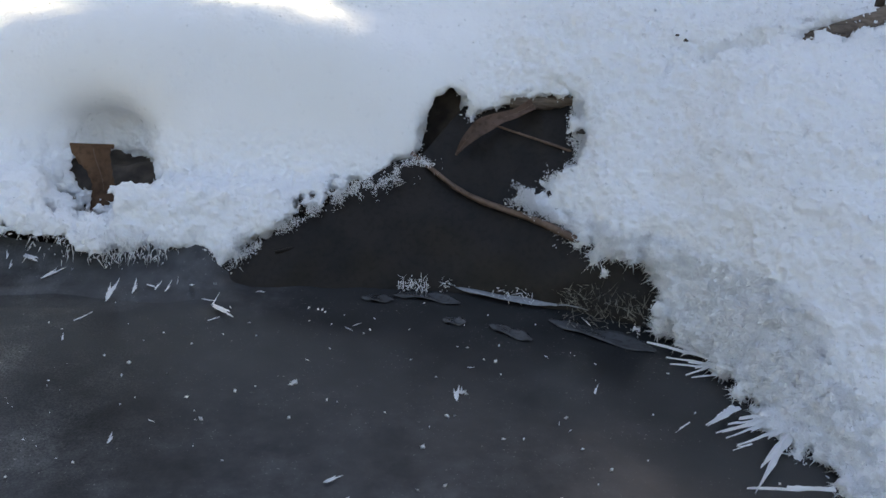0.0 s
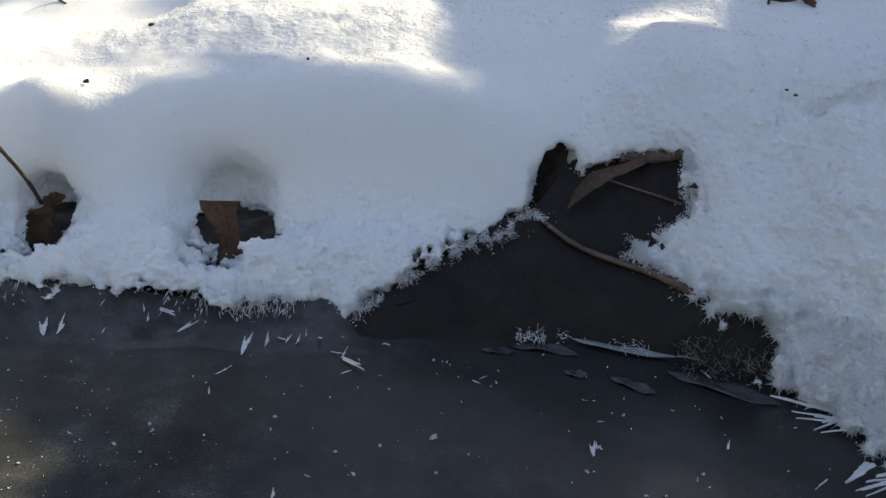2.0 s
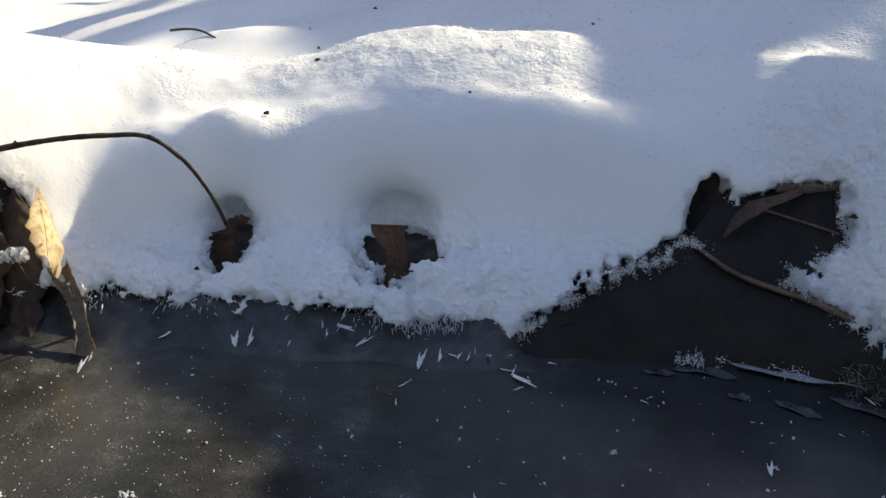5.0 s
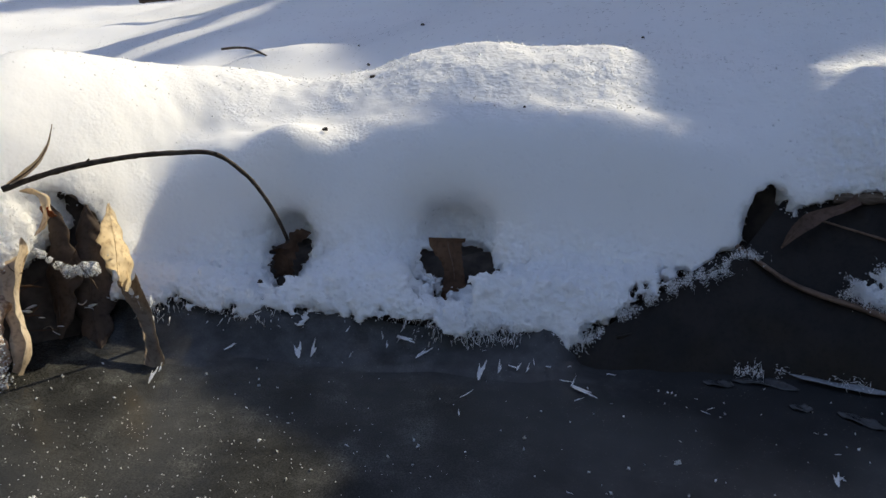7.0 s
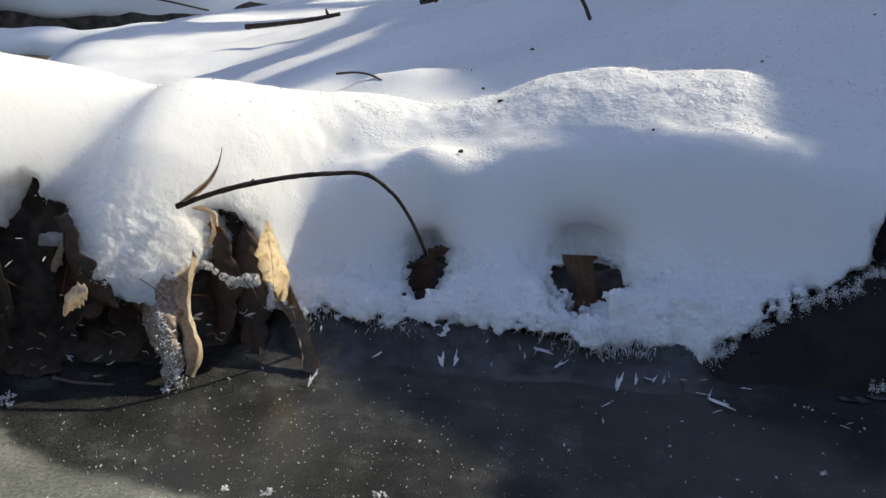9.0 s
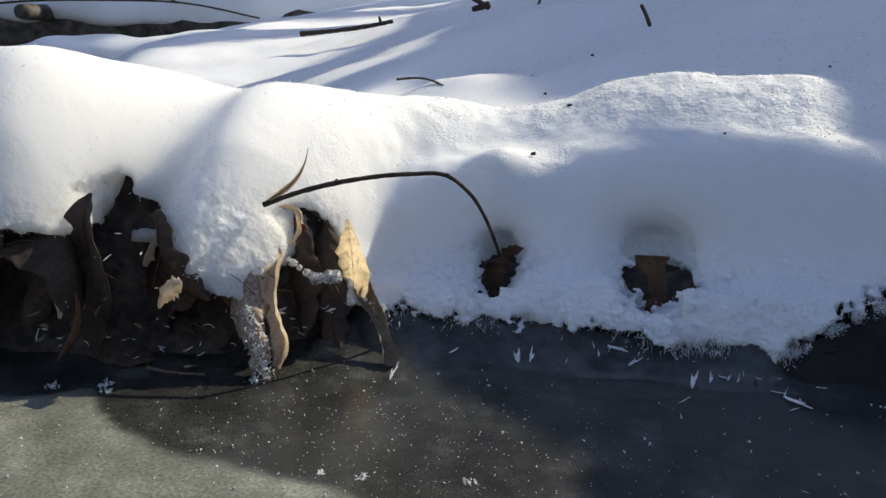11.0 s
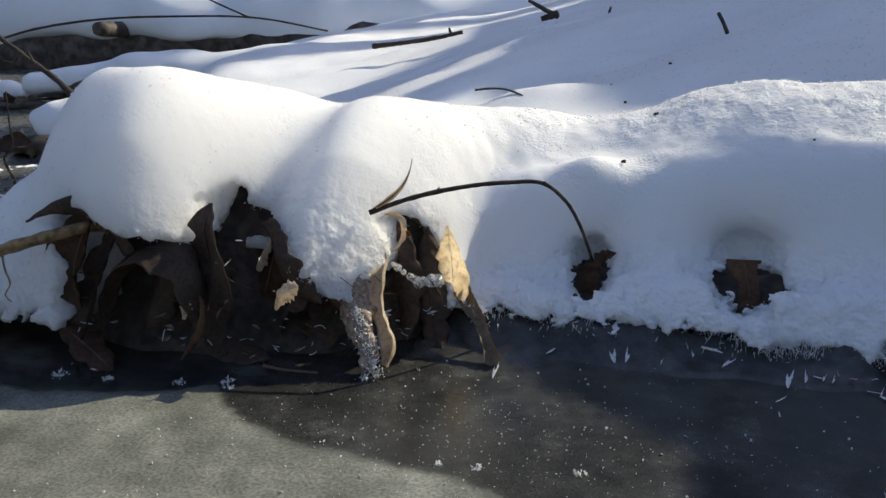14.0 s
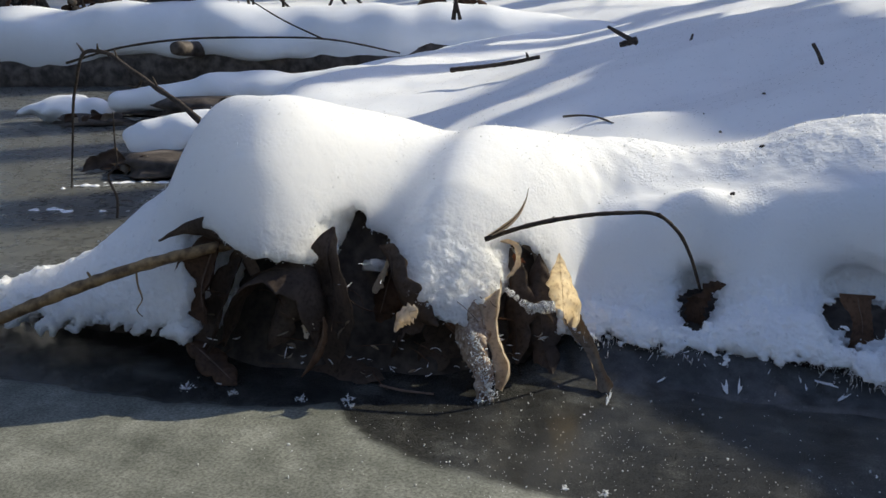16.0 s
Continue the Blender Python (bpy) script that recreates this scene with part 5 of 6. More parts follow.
for at, cap, base, wave in (((-1.40, 1.26), [(-1.56, 1.25, 0.020, 0.035), (-1.47, 1.27, 0.035, 0.060), (-1.37, 1.30, 0.038, 0.070), (-1.27, 1.33, 0.035, 0.06)], ((-1.38, 1.22, 0.004), (0.15, 0.10, 0.035)), 0.09),
                            ((-1.7, 2.0), [(-2.10, 1.86, 0.060, 0.045), (-1.95, 1.95, 0.050, 0.065), (-1.75, 2.03, 0.045, 0.080), (-1.5, 2.10, 0.050, 0.095), (-1.25, 2.15, 0.05, 0.10)], ((-1.75, 2.02, 0.02), (0.42, 0.20, 0.055)), 0.2),
                            ((-2.30, 1.82), [(-2.42, 1.80, 0.01, 0.04), (-2.32, 1.82, 0.02, 0.065), (-2.20, 1.86, 0.03, 0.05)], ((-2.20, 1.84, 0.0), (0.12, 0.08, 0.03)), 0.1)):
    e = thing("snowy_hummock", (at[0], at[1], 0.0), "dark leaf hummock in the ice capped with white snow", "hummock", "hummocks in the creek")
    inv = Matrix.Translation(-Vector((at[0], at[1], 0.0)))
    parts = [drift("snow_cap", cap, SNOW_FAR, wave * 0.08, wave, wave * 0.14, (0.028, 0.045)), lump("base", base[0], base[1], ROTTEN, 4, 0.55)]
    lr = np.random.default_rng(int(wave * 1000))
    for _ in range(9):
        u = lr.uniform(-1, 1)
        foot = np.array((base[0][0] + u * base[1][0] * 0.95, base[0][1] - base[1][1] * math.sqrt(1 - 0.9 * u * u) * 0.9, 0.004 + base[1][2] * lr.uniform(0.0, 0.7)))
        run = np.array((lr.uniform(-1, 1), -lr.uniform(0.1, 0.7), lr.uniform(-0.5, 0.3))) * base[1][1] * lr.uniform(0.35, 0.8)
        bow = np.array((0, 0, 0.14 * base[1][1]))
        parts.append(blade("litter_leaf", [tuple(foot), tuple(foot + run * 0.5 + bow), tuple(np.maximum(foot + run, (-9, 0, 0.001)))], (0.3, 0.5, 0.8), [(0, 0.002), (0.4, base[1][1] * 0.20), (0.8, base[1][1] * 0.14), (1, 0.001)],
                           (LEAF_BROWN_SHADE, LEAF_UMBER_HAZED, LEAF_GREY)[lr.integers(0, 3)], curl=0.6, lobes=2, seed=int(lr.integers(0, 99)), n=18, m=7))
    for o in parts:
        o.parent, o.matrix_parent_inverse = e, inv

rng = np.random.default_rng(5)
for k in range(16):
    x, y = rng.uniform(-5.2, -2.9), rng.uniform(4.2, 5.6)
    z = float(field(x, y)) - 0.05
    hgt = rng.uniform(0.25, 0.7)
    lean = rng.normal(0, 0.12, 2)
    pts = [(x, y, z), (x + lean[0], y + lean[1], z + hgt * 0.5), (x + lean[0] * 2.6, y + lean[1] * 2, z + hgt)]
    side = [([pts[1], tuple(np.array(pts[1]) + (rng.normal(0, 0.1), 0, 0.12))], 0.006, 0.002) for _ in range(2)]
    twig(pts, 0.012, 0.004, "bare brown shrub stem in far snow", BARK, "shrub", "shrub_stem", side, "far shrubs", 12, 0.1, k)


def dead_bush(x, y, size, seed):
    """A low clump of bare stems with a few brown leaves still on."""
    r = np.random.default_rng(seed)
    foot = np.array((x, y, float(field(x, y)) - 0.04))
    e = thing("dead_bush", tuple(foot), "low dead bush with brown leaves behind the snowy log", "bush", "far bushes")
    inv = Matrix.Translation(-Vector(foot))
    made = []
    for _ in range(6):
        d = np.array((r.normal(0, 0.55), r.normal(0, 0.3), r.uniform(0.5, 1.0))) * size
        pts = [foot + (r.normal(0, 0.06), 0, 0), foot + d * 0.5 + (r.normal(0, 0.03), 0, 0.04), foot + d]
        made.append(tube("stem", pts, 0.016, 0.005, BARK, 7, 14, 0.12, seed))
        for _ in range(3):
            q = foot + d * r.uniform(0.15, 0.8)
            w = np.array((r.normal(0, 0.09), -0.03, r.normal(-0.02, 0.06)))
            made.append(blade("leaf", [tuple(q), tuple(q + w * 0.5 + (0, 0, 0.015)), tuple(q + w)], (0.4, 0.3, 0.8), [(0, 0.004), (0.4, 0.030), (0.8, 0.022), (1, 0.002)], (LEAF_BROWN_SHADE, LEAF_BROWN, LEAF_GREY)[r.integers(0, 3)], curl=0.6, lobes=2, seed=seed, n=14, m=7))
    for o in made:
        o.parent, o.matrix_parent_inverse = e, inv


for i, (x, y, size) in enumerate(((-5.55, 5.0, 0.42), (-5.05, 4.80, 0.34), (-7.30, 6.4, 0.5), (-4.55, 4.75, 0.20), (-2.1, 4.6, 0.22))):
    dead_bush(x, y, size, 300 + i)


# ---------------------------------------------------------------- frost and ice crystals
def crystals(name, pts, nrm, long, wide, mat, seed, jitter=0.7):
    """Many small pointed ice grains in one mesh."""
    rng = np.random.default_rng(seed)
    n = len(pts)
    d = nrm + rng.normal(0, jitter, (n, 3))
    d /= np.linalg.norm(d, axis=1)[:, None]
    a = np.cross(d, rng.normal(0, 1, (n, 3)))
    a /= np.linalg.norm(a, axis=1)[:, None]
    b = np.cross(d, a)
    L = (long[0] + (long[1] - long[0]) * rng.random(n) ** 2)[:, None]
    W = (wide[0] + (wide[1] - wide[0]) * rng.random(n))[:, None]
    W2 = W * rng.uniform(0.35, 1.0, (n, 1))
    base = pts - d * L * 0.25
    v = np.stack([base, pts + a * W, pts + b * W2, pts - a * W, pts - b * W2, pts + d * L], 1).reshape(-1, 3)
    t = np.array([(0, 2, 1), (0, 3, 2), (0, 4, 3), (0, 1, 4), (5, 1, 2), (5, 2, 3), (5, 3, 4), (5, 4, 1)])
    f = (np.arange(n)[:, None, None] * 6 + t[None]).reshape(-1, 3)
    return mesh_object(name, v, f, mat, smooth=False)


me = snow_bank.data
nv = np.zeros(len(me.vertices) * 3, np.float32)
me.vertex_normals.foreach_get("vector", nv)
nv = nv.reshape(-1, 3)
rng = np.random.default_rng(21)
x, y, z = SNOW_V.T
front = (nv[:, 1] < 0.25) & (y < along(x, CREST_Y))
gap_edge = (np.abs(polygon_distance(x, z, GAP)) < 0.009) & (y < 0.60) & front
cave_edge = (np.abs(polygon_distance(x, z, CAVE)) < 0.006) & (y < 0.53) & front
low = np.clip((0.040 - z) / 0.016, 0, 1) * front * (x > -0.46)
clumps = np.clip(0.4 + 1.6 * N1(x * 38, y * 38, z * 38), 0, 1)
tip = (np.clip((0.125 - z) / 0.05, 0, 1) * (np.abs(x + 0.492) < 0.055) + np.clip((0.185 - z) / 0.03, 0, 1) * np.exp(-((x + 0.655) / 0.028) ** 2)) * front * (y < 0.50) * clumps
want = np.clip(0.60 * low + 0.75 * gap_edge + 0.30 * cave_edge + 0.8 * front * (x > 0.10) * (z < 0.022) + 0.30 * front * (x > 0.07) * np.clip((0.07 - z) / 0.03, 0, 1) + 0.16 * (x > 0.07) * (nv[:, 2] > 0) + 0.55 * tip, 0, 1) * (y < 0.62)
pick = np.concatenate([np.flatnonzero(rng.random(len(x)) < want * w) for w in (0.17, 0.12)])
spread = rng.normal(0, 0.0020, (len(pick), 3))
spread -= (spread * nv[pick]).sum(1)[:, None] * nv[pick] * 0.8
tagged(crystals("snow_grains", SNOW_V[pick] + spread, nv[pick], (0.0006, 0.0030), (0.0003, 0.0008), GRAIN, 1, 1.0), "sugary frost grains crusting the lower snow", "frost", kind="stuff")
upper = (nv[:, 2] > 0.55) & (z > 0.09)
pick = rng.random(len(x)) < upper * np.clip(0.035 + 0.05 * N1(x * 25, y * 25), 0.006, 1)
tagged(crystals("snow_glints", SNOW_V[pick] + rng.normal(0, 0.0014, (int(pick.sum()), 3)), nv[pick], (0.0004, 0.0013), (0.0005, 0.0012), GLINT, 2, 1.2), "glittering ice grains on the sunlit snow crust", "frost", kind="stuff")
# fringe of needles along the snow rim, in uneven clumps
n = 2600
fx = np.r_[rng.uniform(-0.41, -0.10, 1500), rng.uniform(-0.19, -0.10, 1100)]
keep = rng.random(n) < np.clip(0.25 + 1.3 * N1(fx * 45, 7.3) + 0.35 * step(-0.22, -0.15, fx), 0, 1)
fx = fx[keep]
n = len(fx)
fy = along(fx, TOE) + rng.uniform(0.006, 0.030, n)
fz = np.interp(fx, [-0.40, -0.33, -0.25, -0.17, -0.12], [0.024, 0.022, 0.023, 0.016, 0.010]) + rng.normal(0.002, 0.006, n)
tagged(crystals("rim_needles", np.stack([fx, fy, fz], 1), np.tile((0.0, -0.40, -0.88), (n, 1)), (0.001, 0.0085), (0.0003, 0.0007), GRAIN, 3, 0.35), "fringe of hoar frost needles under the snow rim", "frost", kind="stuff")
# lacy frost along the edge of the gap over the dark leaf
n = 9000
t = rng.random(n)
fx = np.interp(t, [0, 0.5, 0.75, 1], [-0.112, -0.052, -0.02, 0.008]) + rng.normal(0, 0.003, n)
fz = np.interp(fx, [-0.11, -0.081, -0.052, -0.026, 0.0], [0.015, 0.036, 0.050, 0.058, 0.070]) + rng.normal(0, 0.0036, n) - 0.003 * rng.random(n)
fy = np.interp(fx, [-0.11, -0.052, 0.0], [0.504, 0.528, 0.545]) + rng.normal(0, 0.003, n)
keep = rng.random(n) < np.clip(0.30 + 2.0 * N2(fx * 230, fz * 230, 4.4), 0.0, 1)
fx, fy, fz = fx[keep], fy[keep], fz[keep]
n = len(fx)
tagged(crystals("rim_needles", np.stack([fx, fy, fz], 1), np.tile((0.5, -0.5, -0.6), (n, 1)), (0.0003, 0.0022), (0.00015, 0.00045), GRAIN, 13, 1.6), "lacy frost hanging over the dark leaf", "frost", kind="stuff")
lobe_edge = (x > 0.055) & front & (y < 0.56) & (z < 0.055) & (np.abs(x - np.interp(y, [0.28, 0.345, 0.40, 0.447, 0.474, 0.503, 0.53], [0.190, 0.182, 0.172, 0.160, 0.130, 0.095, 0.07])) < 0.022)
pick = np.flatnonzero(lobe_edge)
pick = rng.choice(pick, min(7000, len(pick)), replace=False)
tagged(crystals("rim_needles", SNOW_V[pick], nv[pick] * 0.7 + np.array((-0.45, -0.40, 0.0)), (0.0012, 0.0090), (0.00022, 0.00055), GRAIN, 4, 0.6), "bristling frost needles on the edge of the snow", "frost", kind="stuff")


def feather(seed, broad=False):
    """A frost needle: a fan of flat ragged spines from one foot; broad ones taper from a wide base."""
    r = np.random.default_rng(seed)
    n = 10
    s = np.linspace(0, 1, n)
    v, f = [], []
    fan = [(1.0, 0.0)] + [(r.uniform(0.45, 0.8), r.choice((-1, 1)) * r.uniform(8, 22)) for _ in range(1 if broad else 2)]
    for size, ang in fan:
        o = len(v)
        w = (0.085 * (1.02 - s) ** 0.8 if broad else 0.060 * np.sin(np.pi * np.clip(s * 0.86 + 0.12, 0, 1))) * (1 + 0.45 * r.uniform(-1, 1, n))
        ca, sa = math.cos(radians(ang)), math.sin(radians(ang))
        bend = r.uniform(-0.06, 0.06) * s ** 2
        for i in range(n):
            for side, z in ((-w[i], 0.010), (0, 0.035 + 0.03 * r.random()), (w[i], 0.010), (0, 0.0)):
                px, py = size * s[i], side + bend[i]
                v.append((px * ca - py * sa, px * sa + py * ca, z + 0.02 * abs(ang) / 20 * s[i]))
        for i in range(n - 1):
            for j in range(4):
                k = (j + 1) % 4
                f.append((o + i * 4 + j, o + i * 4 + k, o + i * 4 + 4 + k, o + i * 4 + 4 + j))
        f += [(o + 3, o + 2, o + 1, o), (o + n * 4 - 4, o + n * 4 - 3, o + n * 4 - 2, o + n * 4 - 1)]
    return mesh_object("frost_needle", v, f, GRAIN, smooth=False)


feathers = [feather(s) for s in range(4)]
broad_feathers = [feather(s + 20, True) for s in range(4)]


def frost_needle(k, x, y, z, length, turn, lift, label, group, fat=1.0, kinds=feathers):
    src = kinds[k % 4]
    ob = src if src.get("label") is None else src.copy()
    if ob is not src:
        scene.collection.objects.link(ob)
    tagged(ob, label, "ice needle", group)
    ob.matrix_basis = pose(x, y, z, 0, -lift, turn) @ Matrix.Diagonal((length, length * fat, length * 0.7, 1))
    return ob


rng = np.random.default_rng(9)
k = 0
# each needle: foot, length, direction, breadth
NEAR_RIM = [
    (-0.234, 0.504, 0.025, -50, 1.0), (-0.218, 0.485, 0.017, 56, 1.0), (-0.221, 0.508, 0.017, -68, 0.6), (-0.244, 0.501, 0.013, 105, 0.8), (-0.192, 0.504, 0.020, -74, 1.4), (-0.174, 0.464, 0.030, 73, 1.2),
    (-0.174, 0.494, 0.012, -62, 0.6), (-0.162, 0.473, 0.020, 84, 1.0), (-0.156, 0.482, 0.009, -34, 0.9), (-0.150, 0.477, 0.013, 67, 1.0), (-0.144, 0.476, 0.016, 73, 0.8), (-0.139, 0.484, 0.012, 95, 0.5),
    (-0.131, 0.485, 0.016, -68, 1.6), (-0.117, 0.487, 0.022, -84, 0.6), (-0.115, 0.465, 0.017, 64, 0.5), (-0.122, 0.473, 0.011, -34, 0.5), (-0.114, 0.466, 0.024, -50, 0.9), (-0.113, 0.446, 0.007, 28, 0.7),
    (-0.090, 0.487, 0.026, -77, 1.6), (-0.183, 0.439, 0.011, 44, 0.5), (-0.181, 0.417, 0.010, 101, 0.9),
]
ON_ICE = [
    (-0.379, 0.426, 0.023, 80, 1.1), (-0.380, 0.442, 0.013, 87, 1.0), (-0.349, 0.477, 0.014, 56, 0.9), (-0.344, 0.501, 0.009, 56, 0.9), (-0.296, 0.474, 0.025, 99, 1.6), (-0.288, 0.475, 0.029, 90, 1.0),
    (-0.293, 0.508, 0.004, -14, 0.8), (-0.268, 0.494, 0.010, 69, 0.8), (-0.262, 0.478, 0.012, 82, 0.6), (-0.240, 0.494, 0.014, 96, 1.0), (-0.039, 0.461, 0.012, -80, 0.5), (-0.037, 0.446, 0.007, -49, 0.6),
    (-0.033, 0.448, 0.005, 25, 0.5), (-0.118, 0.349, 0.004, -34, 1.0), (-0.130, 0.330, 0.008, 90, 1.0), (-0.036, 0.309, 0.009, 32, 1.2), (0.022, 0.375, 0.016, 81, 1.6), (0.024, 0.430, 0.003, -25, 1.0),
    (0.029, 0.408, 0.004, -8, 1.0), (0.072, 0.424, 0.004, -62, 0.8),
]
BLADES = [
    (0.102, 0.459, 0.007, 111, 0.7), (0.092, 0.385, 0.007, 68, 1.0), (0.130, 0.358, 0.009, -138, 0.6), (0.149, 0.365, 0.015, -134, 1.2), (0.160, 0.423, 0.032, 159, 0.9), (0.155, 0.419, 0.017, 166, 0.8),
    (0.158, 0.414, 0.016, -149, 1.2), (0.159, 0.405, 0.014, -161, 0.8), (0.159, 0.359, 0.019, -153, 0.8), (0.163, 0.358, 0.019, -151, 0.8), (0.154, 0.343, 0.009, -154, 1.0), (0.151, 0.365, 0.015, -138, 1.0),
    (0.177, 0.366, 0.036, -153, 0.9), (0.172, 0.354, 0.029, -148, 0.8), (0.172, 0.345, 0.043, -127, 0.9), (0.167, 0.311, 0.026, -174, 0.8), (0.157, 0.415, 0.018, 171, 0.8),
]


def ice_top(x, y):
    return max(0.0010, float(collar(np.array([x]), np.array([y]))[0]) + 0.001) if -0.46 < x < -0.04 and y > 0.40 else 0.0010


for x, y, length, turn, fat in NEAR_RIM + ON_ICE:
    up = length > 0.008 and abs(math.sin(radians(turn))) > 0.88
    frost_needle(k, x, y, ice_top(x, y), length * (0.55 if up else 1.0), turn, rng.uniform(18, 32) if up else rng.uniform(2, 12), "white feathery frost needle lying on dark ice", "frost needles on the ice", 0.85 * fat)
    k += 1
for x, y, length, turn, fat in BLADES:
    back = 0.014 if length > 0.012 else 0.003
    frost_needle(k, x - back * math.cos(radians(turn)), y - back * math.sin(radians(turn)), 0.004, length + back, turn, rng.uniform(-4, 4), "large white frost blade growing from snow over ice", "frost blades at the snow edge", 0.55 * fat, broad_feathers)
    k += 1

# frost clinging to the lower edge of the big leaf and to the edge of the lobe
n = 900
t = rng.random(n)
fx = np.interp(t, [0, 0.3, 0.6, 1], [-0.014, 0.011, 0.036, 0.085]) + rng.normal(0, 0.002, n)
fy = np.interp(t, [0, 0.3, 0.6, 1], [0.496, 0.499, 0.496, 0.484]) + rng.normal(0, 0.0022, n)
keep = rng.random(n) < np.clip(0.05 + 1.1 * N1(fx * 150, 3.3), 0.02, 1) * np.interp(fx, [-0.01, 0.03, 0.09], [1, 0.8, 0.2])
fx, fy = fx[keep], fy[keep]
n = len(fx)
tagged(crystals("rim_needles", np.stack([fx, fy, np.abs(rng.normal(0.005, 0.0025, n))], 1), np.tile((0.2, -0.3, 0.1), (n, 1)), (0.0010, 0.0065), (0.0002, 0.0005), GRAIN, 14, 1.3), "frost strand along the lower edge of the leaf", "frost", kind="stuff")
n = 8000
t = rng.random(n)
fx = np.interp(t, [0, 0.3, 0.45, 0.6, 0.8, 1], [0.101, 0.100, 0.083, 0.060, 0.083, 0.122])
fz = np.interp(t, [0, 0.3, 0.45, 0.6, 0.8, 1], [0.115, 0.078, 0.063, 0.059, 0.046, 0.016])
fy = np.interp(t, [0, 0.3, 0.45, 0.6, 0.8, 1], [0.552, 0.538, 0.530, 0.520, 0.510, 0.487])
off = rng.normal(0, 1, (n, 3)) * (0.0034, 0.003, 0.0034)
keep = rng.random(n) < np.clip(0.35 + 1.8 * N2((fx + off[:, 0]) * 200, (fz + off[:, 2]) * 200), 0.0, 1)
tagged(crystals("rim_needles", (np.stack([fx, fy, fz], 1) + off)[keep], np.tile((-0.5, -0.6, 0.0), (int(keep.sum()), 1)), (0.0003, 0.0024), (0.00018, 0.0006), GRAIN, 15, 1.5), "crumbly frost grains at the edge of the snow lobe", "frost", kind="stuff")
# frosted stalks crowding the hollow under the lobe
n = 300
p = np.stack([rng.uniform(0.088, 0.152, n), rng.uniform(0.455, 0.484, n), rng.uniform(0.0, 0.020, n)], 1)
p = p[(p[:, 1] < 0.5 - 0.35 * (p[:, 0] - 0.09))]
tagged(crystals("frosted_stalks", p, np.tile((-0.35, -0.25, 0.75), (len(p), 1)), (0.003, 0.011), (0.00016, 0.00045), leaf_material("frosted_stalk", (0.34, 0.33, 0.29), (0.07, 0.065, 0.055), 0.5, 0), 16, 0.8), "tangle of frosted dead stalks in the hollow", "grass", kind="stuff")

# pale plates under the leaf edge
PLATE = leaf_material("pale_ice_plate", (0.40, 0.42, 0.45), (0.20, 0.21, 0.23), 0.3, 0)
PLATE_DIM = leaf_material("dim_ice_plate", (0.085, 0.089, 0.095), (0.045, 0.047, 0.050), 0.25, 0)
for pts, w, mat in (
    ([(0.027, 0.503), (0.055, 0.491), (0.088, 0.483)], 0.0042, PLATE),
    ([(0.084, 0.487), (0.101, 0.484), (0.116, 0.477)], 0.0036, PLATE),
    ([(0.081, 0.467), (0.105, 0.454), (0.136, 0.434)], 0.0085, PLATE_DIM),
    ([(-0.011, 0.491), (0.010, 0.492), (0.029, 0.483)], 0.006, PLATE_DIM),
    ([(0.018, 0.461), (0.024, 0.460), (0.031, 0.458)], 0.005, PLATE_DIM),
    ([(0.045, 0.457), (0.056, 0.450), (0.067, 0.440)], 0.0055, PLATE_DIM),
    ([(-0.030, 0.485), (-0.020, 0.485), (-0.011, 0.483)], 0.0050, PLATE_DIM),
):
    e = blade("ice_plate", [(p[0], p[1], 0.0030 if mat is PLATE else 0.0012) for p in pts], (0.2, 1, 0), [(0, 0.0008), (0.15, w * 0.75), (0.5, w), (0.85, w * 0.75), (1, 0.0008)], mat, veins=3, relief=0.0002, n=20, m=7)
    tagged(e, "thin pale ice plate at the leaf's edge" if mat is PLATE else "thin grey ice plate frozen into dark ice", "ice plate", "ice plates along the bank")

# grains scattered on the ice
n = 420
gx, gy = rng.uniform(-0.62, 0.17, n), rng.uniform(0.12, 0.49, n)
ok = gy < along(gx, TOE) - 0.012
gx, gy = gx[ok], gy[ok]
tagged(crystals("ice_grains", np.stack([gx, gy, np.full(len(gx), 0.0006)], 1), np.tile((0, 0, 1.0), (len(gx), 1)), (0.0004, 0.0010), (0.0004, 0.0016), GRAIN, 6, 1.0), "white snow grains scattered over the creek ice", "frost", kind="stuff")
gx, gy = rng.normal(-0.37, 0.09, 700), rng.normal(0.345, 0.045, 700)
ok = gy < along(gx, TOE) - 0.012
gx, gy = gx[ok], gy[ok]
tagged(crystals("frost_dust", np.stack([gx, gy, np.full(len(gx), 0.0005)], 1), np.tile((0, 0, 1.0), (len(gx), 1)), (0.0001, 0.0006), (0.00015, 0.0006), GRAIN, 16, 1.2), "fine specks of frost dusting the dark ice", "frost", kind="stuff")


def frost_tuft(x, y, z, r, n, seed, label):
    rg = np.random.default_rng(seed)
    d = rg.normal(0, 1, (n, 3))
    d[:, 2] = np.abs(d[:, 2])
    d /= np.linalg.norm(d, axis=1)[:, None]
    p = np.array((x, y, z)) + d * r * rg.random((n, 1)) * (1, 1, 0.7)
    return tagged(crystals("frost_tuft", p, d, (r * 0.2, r * 0.6), (0.0004, 0.0011), GRAIN, seed), label, "frost", "frost tufts on the ice")


for i, (x, y, r) in enumerate(((-0.603, 0.359, 0.005), (-0.568, 0.369, 0.006), (-0.561, 0.362, 0.004), (-0.471, 0.402, 0.005), (-0.296, 0.312, 0.0045), (-0.356, 0.302, 0.004), (-0.380, 0.301, 0.0035), (-0.058, 0.386, 0.0022),
                               (0.025, 0.384, 0.0028), (-0.700, 0.345, 0.007), (-0.66, 0.35, 0.006))):
    frost_tuft(x, y, 0.0, r, 34, 40 + i, "small white tuft of frost crystals on the ice")
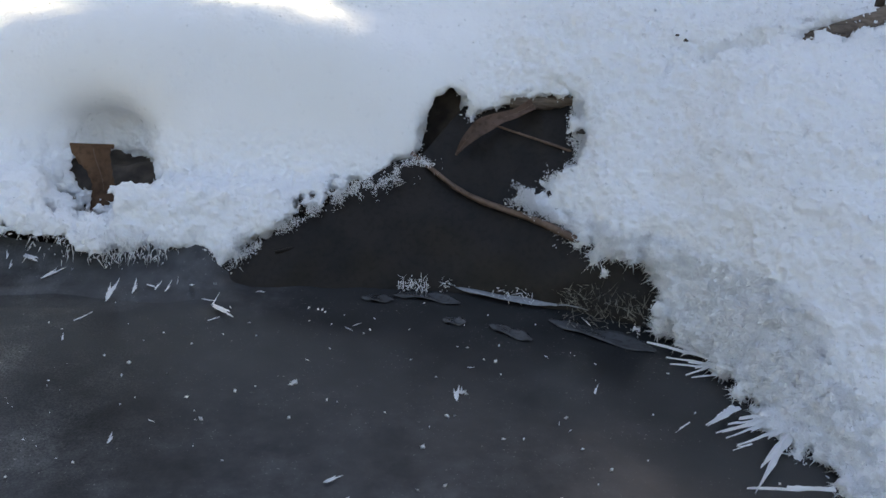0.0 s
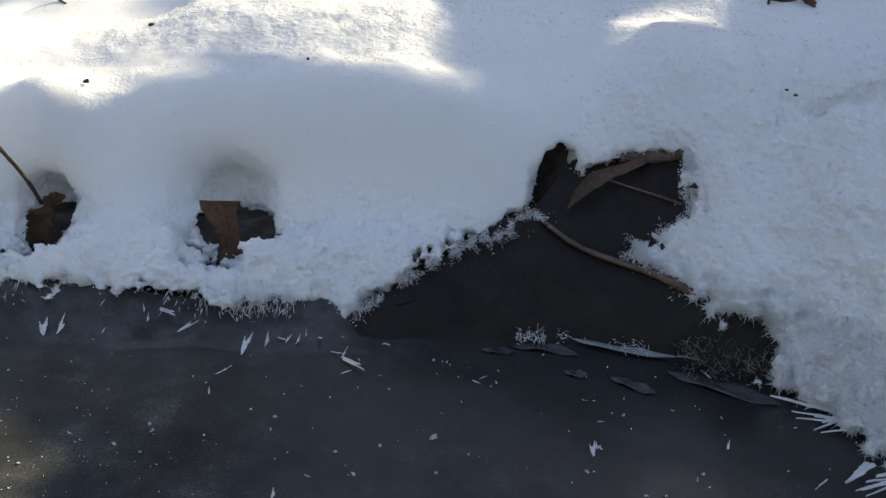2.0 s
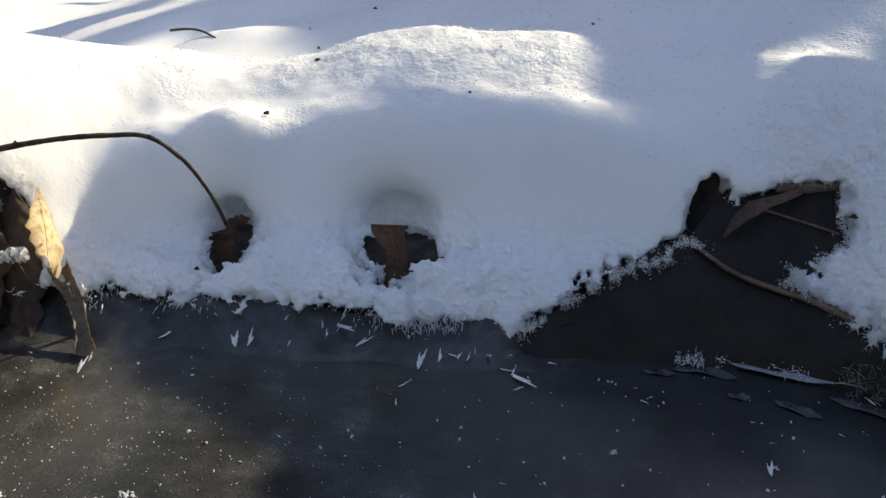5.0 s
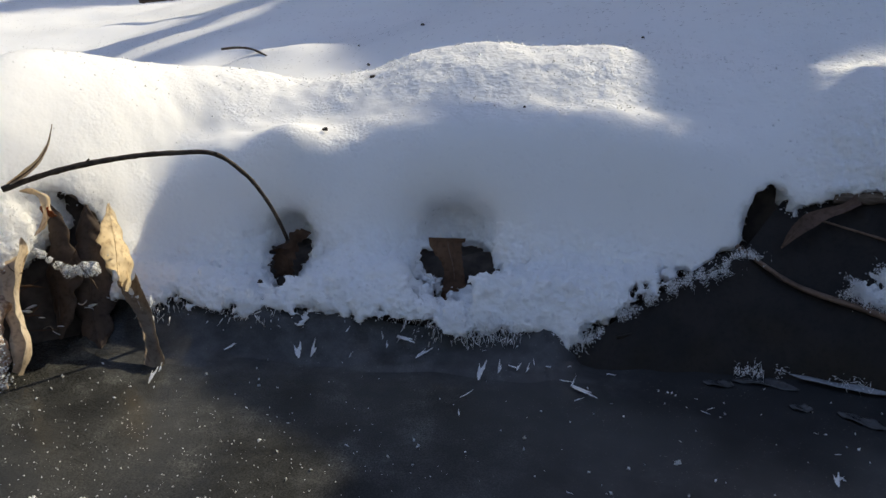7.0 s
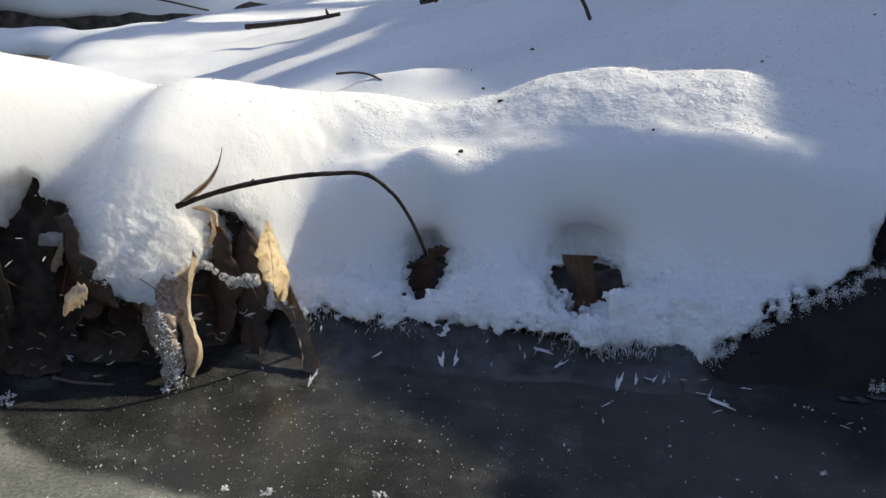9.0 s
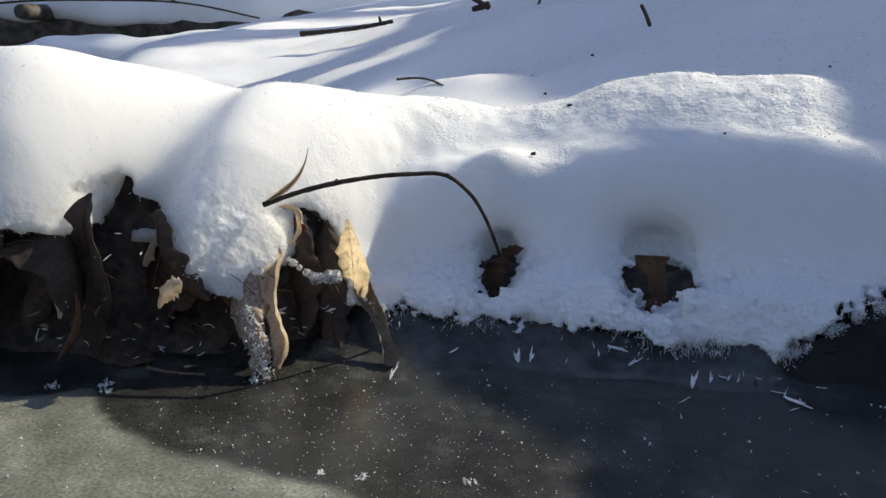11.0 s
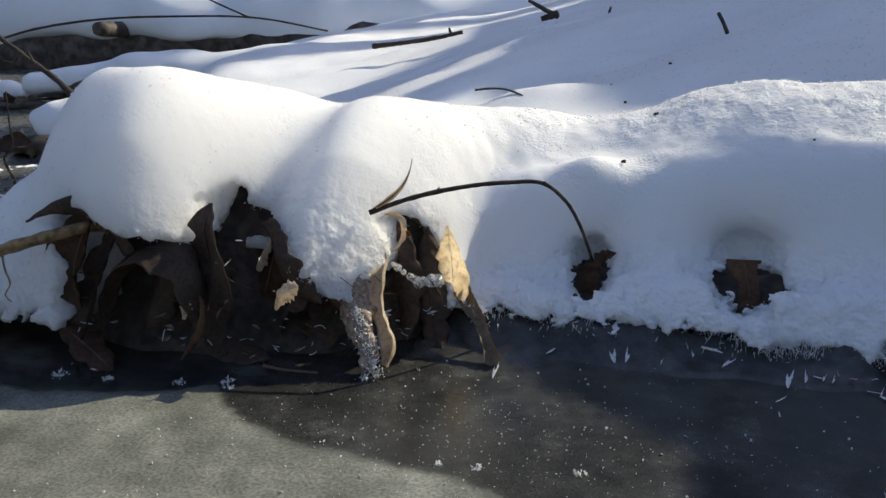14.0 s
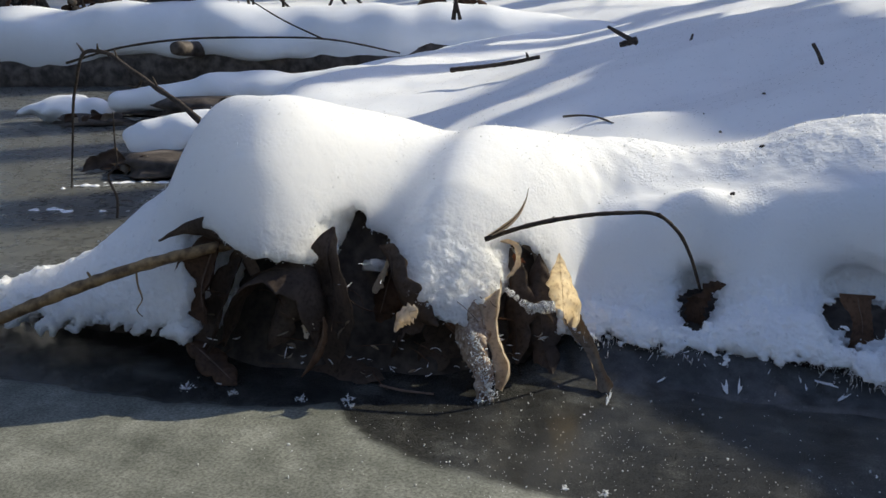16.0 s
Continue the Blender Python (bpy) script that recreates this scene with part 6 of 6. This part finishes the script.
post = thing("frost_pillar", (-0.47, 0.405, 0.0), "rough translucent pillar of frost between leaf stalks", "frost")
inv = Matrix.Translation(-Vector((-0.47, 0.405, 0.0)))
def chain_solid(name, chain, mat, h=0.0012, rough=0.0024, thin=1.5):
    """A lumpy solid round a chain of balls (x, y, z, radius)."""
    chain = np.array(chain, float)
    k = np.linspace(0, len(chain) - 1, 60)
    balls = np.stack([np.interp(k, range(len(chain)), chain[:, i]) for i in range(4)], 1)
    lo, hi = (balls[:, :3] - balls[:, 3:]).min(0) - 0.006, (balls[:, :3] + balls[:, 3:]).max(0) + 0.006
    X, Y, Z = np.meshgrid(*[np.arange(a, b, h) for a, b in zip(lo, hi)], indexing="ij")
    f = np.full(X.shape, 1.0)
    for x, y, z, r in balls:
        f = np.minimum(f, np.sqrt((X - x) ** 2 + ((Y - y) * thin) ** 2 + (Z - z) ** 2) - r)
    f = f + rough * (N1(X * 120, Y * 120, Z * 120) + 0.7 * N2(X * 300, Y * 300, Z * 300))
    v, q = surface_nets(f, lo, h)
    return mesh_object(name, v, q, mat)


core = chain_solid("core", [(-0.500, 0.452, 0.054, 0.0160), (-0.492, 0.440, 0.043, 0.0135), (-0.483, 0.425, 0.031, 0.0105), (-0.475, 0.418, 0.018, 0.0080), (-0.469, 0.411, 0.008, 0.0068), (-0.466, 0.407, 0.000, 0.0055)], FROSTED_LEAF, 0.0011, 0.0034, 2.4)
rg = np.random.default_rng(8)
c = spline([(-0.485, 0.425, 0.044), (-0.478, 0.418, 0.030), (-0.470, 0.411, 0.016), (-0.464, 0.404, 0.004)], 750)
d = rg.normal(0, 1, (750, 3)) * (1, 0.55, 1)
crust = crystals("crust", c + d * (0.0030 + 0.0022 * N1(np.linspace(0, 12, 750), 0.3))[:, None] + (0, 0.001, 0), d + (0, -0.8, 0), (0.0004, 0.0017), (0.0004, 0.0011), GRAIN, 9)
for o in (core, crust):
    o.parent, o.matrix_parent_inverse = post, inv
bridge = thing("frost_bridge", (-0.45, 0.465, 0.06), "clumps of icy frost bridging hanging snow and curled leaf", "frost")
inv = Matrix.Translation(-Vector((-0.45, 0.465, 0.06)))
lump_chain = [(-0.470, 0.466, 0.0700, 0.0016), (-0.466, 0.466, 0.0678, 0.0022), (-0.462, 0.467, 0.0640, 0.0018), (-0.457, 0.468, 0.0600, 0.0024), (-0.451, 0.470, 0.0545, 0.0036), (-0.446, 0.471, 0.0560, 0.0032), (-0.441, 0.473, 0.0560, 0.0046), (-0.436, 0.475, 0.0560, 0.0042)]
c = np.array(lump_chain)[rg.integers(0, 8, 900)]
d = rg.normal(0, 1, (900, 3))
d /= np.linalg.norm(d, axis=1)[:, None]
for o in (chain_solid("core", lump_chain, CLEAR, 0.0007, 0.0030, 1.0), crystals("crust", c[:, :3] + d * c[:, 3:] * 1.05, d, (0.0003, 0.0016), (0.0002, 0.0007), GLINT, 10)):
    o.parent, o.matrix_parent_inverse = bridge, inv

# dark crumbs of bark on the snow
rng = np.random.default_rng(31)
for x, y in [(-0.301, 1.034), (-0.371, 0.992), (-0.344, 0.922), (-0.298, 0.666), (-0.309, 0.604), (-0.158, 0.62), (0.160, 0.568), (0.164, 0.562), (-0.29, 0.69), (-0.06, 0.78), (0.23, 0.50), (0.10, 0.535), (-0.333, 0.510), (0.06, 0.90), (-0.20, 0.86)]:
    base = float(top(np.array([x]), np.array([y]))[0]) if y < 0.8 else float(field(np.array([x]), np.array([y]))[0])
    r = rng.uniform(0.0012, 0.0026)
    tagged(lump("bark_crumb", (x, y, base + r * 0.6), (r, r * 0.7, r), TWIG, k + 3, 0.5, n=12), "tiny dark crumb of bark lying on the snow", "debris", "crumbs on the snow")
    k += 1

for i, (x, y, r) in enumerate(((-1.375, 0.834, 0.026), (-1.345, 0.850, 0.016), (-1.318, 0.838, 0.010), (-1.44, 1.03, 0.03), (-1.40, 1.07, 0.035), (-1.34, 1.09, 0.04), (-1.24, 0.87, 0.020), (-1.20, 0.85, 0.014), (-1.46, 1.00, 0.014))):
    tagged(drift("snow_scrap", [(x - r, y - r * 0.3, -0.002, 0.006), (x, y, -0.004, r * 0.32), (x + r, y + r * 0.4, -0.003, 0.006)], SNOW_FAR, 0.0028, 0.013, 0.009, squash=2.4), "ragged white scrap of snow on the far ice", "snow", "snow scraps on the far ice")
tagged(lump("snow_lump", (-0.583, 0.455, 0.080), (0.011, 0.005, 0.009), SNOW, 61, 0.35, n=28), "shaded lump of snow deep in the leafy hollow", "snow")
# this crumb stands in for sunlit snow glimpsed through the leaves
tagged(lump("snow_lump", (-0.624, 0.458, 0.104), (0.004, 0.003, 0.004), SNOW, 62, 0.4, n=14), "tiny crumb of snow standing in for a sunlit chink in the hollow", "snow")
rng = np.random.default_rng(91)
for x, y, z in [(-0.560, 0.412, 0.010), (-0.552, 0.414, 0.012), (-0.566, 0.408, 0.006), (-0.545, 0.410, 0.014), (-0.530, 0.412, 0.012), (-0.520, 0.415, 0.016), (-0.572, 0.410, 0.005), (-0.690, 0.350, 0.010), (-0.676, 0.352, 0.006), (-0.54, 0.398, 0.042), (-0.533, 0.40, 0.035), (-0.570, 0.402, 0.101), (-0.586, 0.402, 0.082), (-0.575, 0.402, 0.020), (-0.647, 0.402, 0.072), (-0.582, 0.402, 0.080), (-0.552, 0.402, 0.086), (-0.543, 0.402, 0.063), (-0.566, 0.402, 0.022)]:
    frost_needle(k, x, y, z, rng.uniform(0.003, 0.008), rng.uniform(0, 360), rng.uniform(-35, 35), "pale frost splinter among dark leaves in the hollow", "frost splinters in the hollow", rng.uniform(0.5, 1.0))
    k += 1
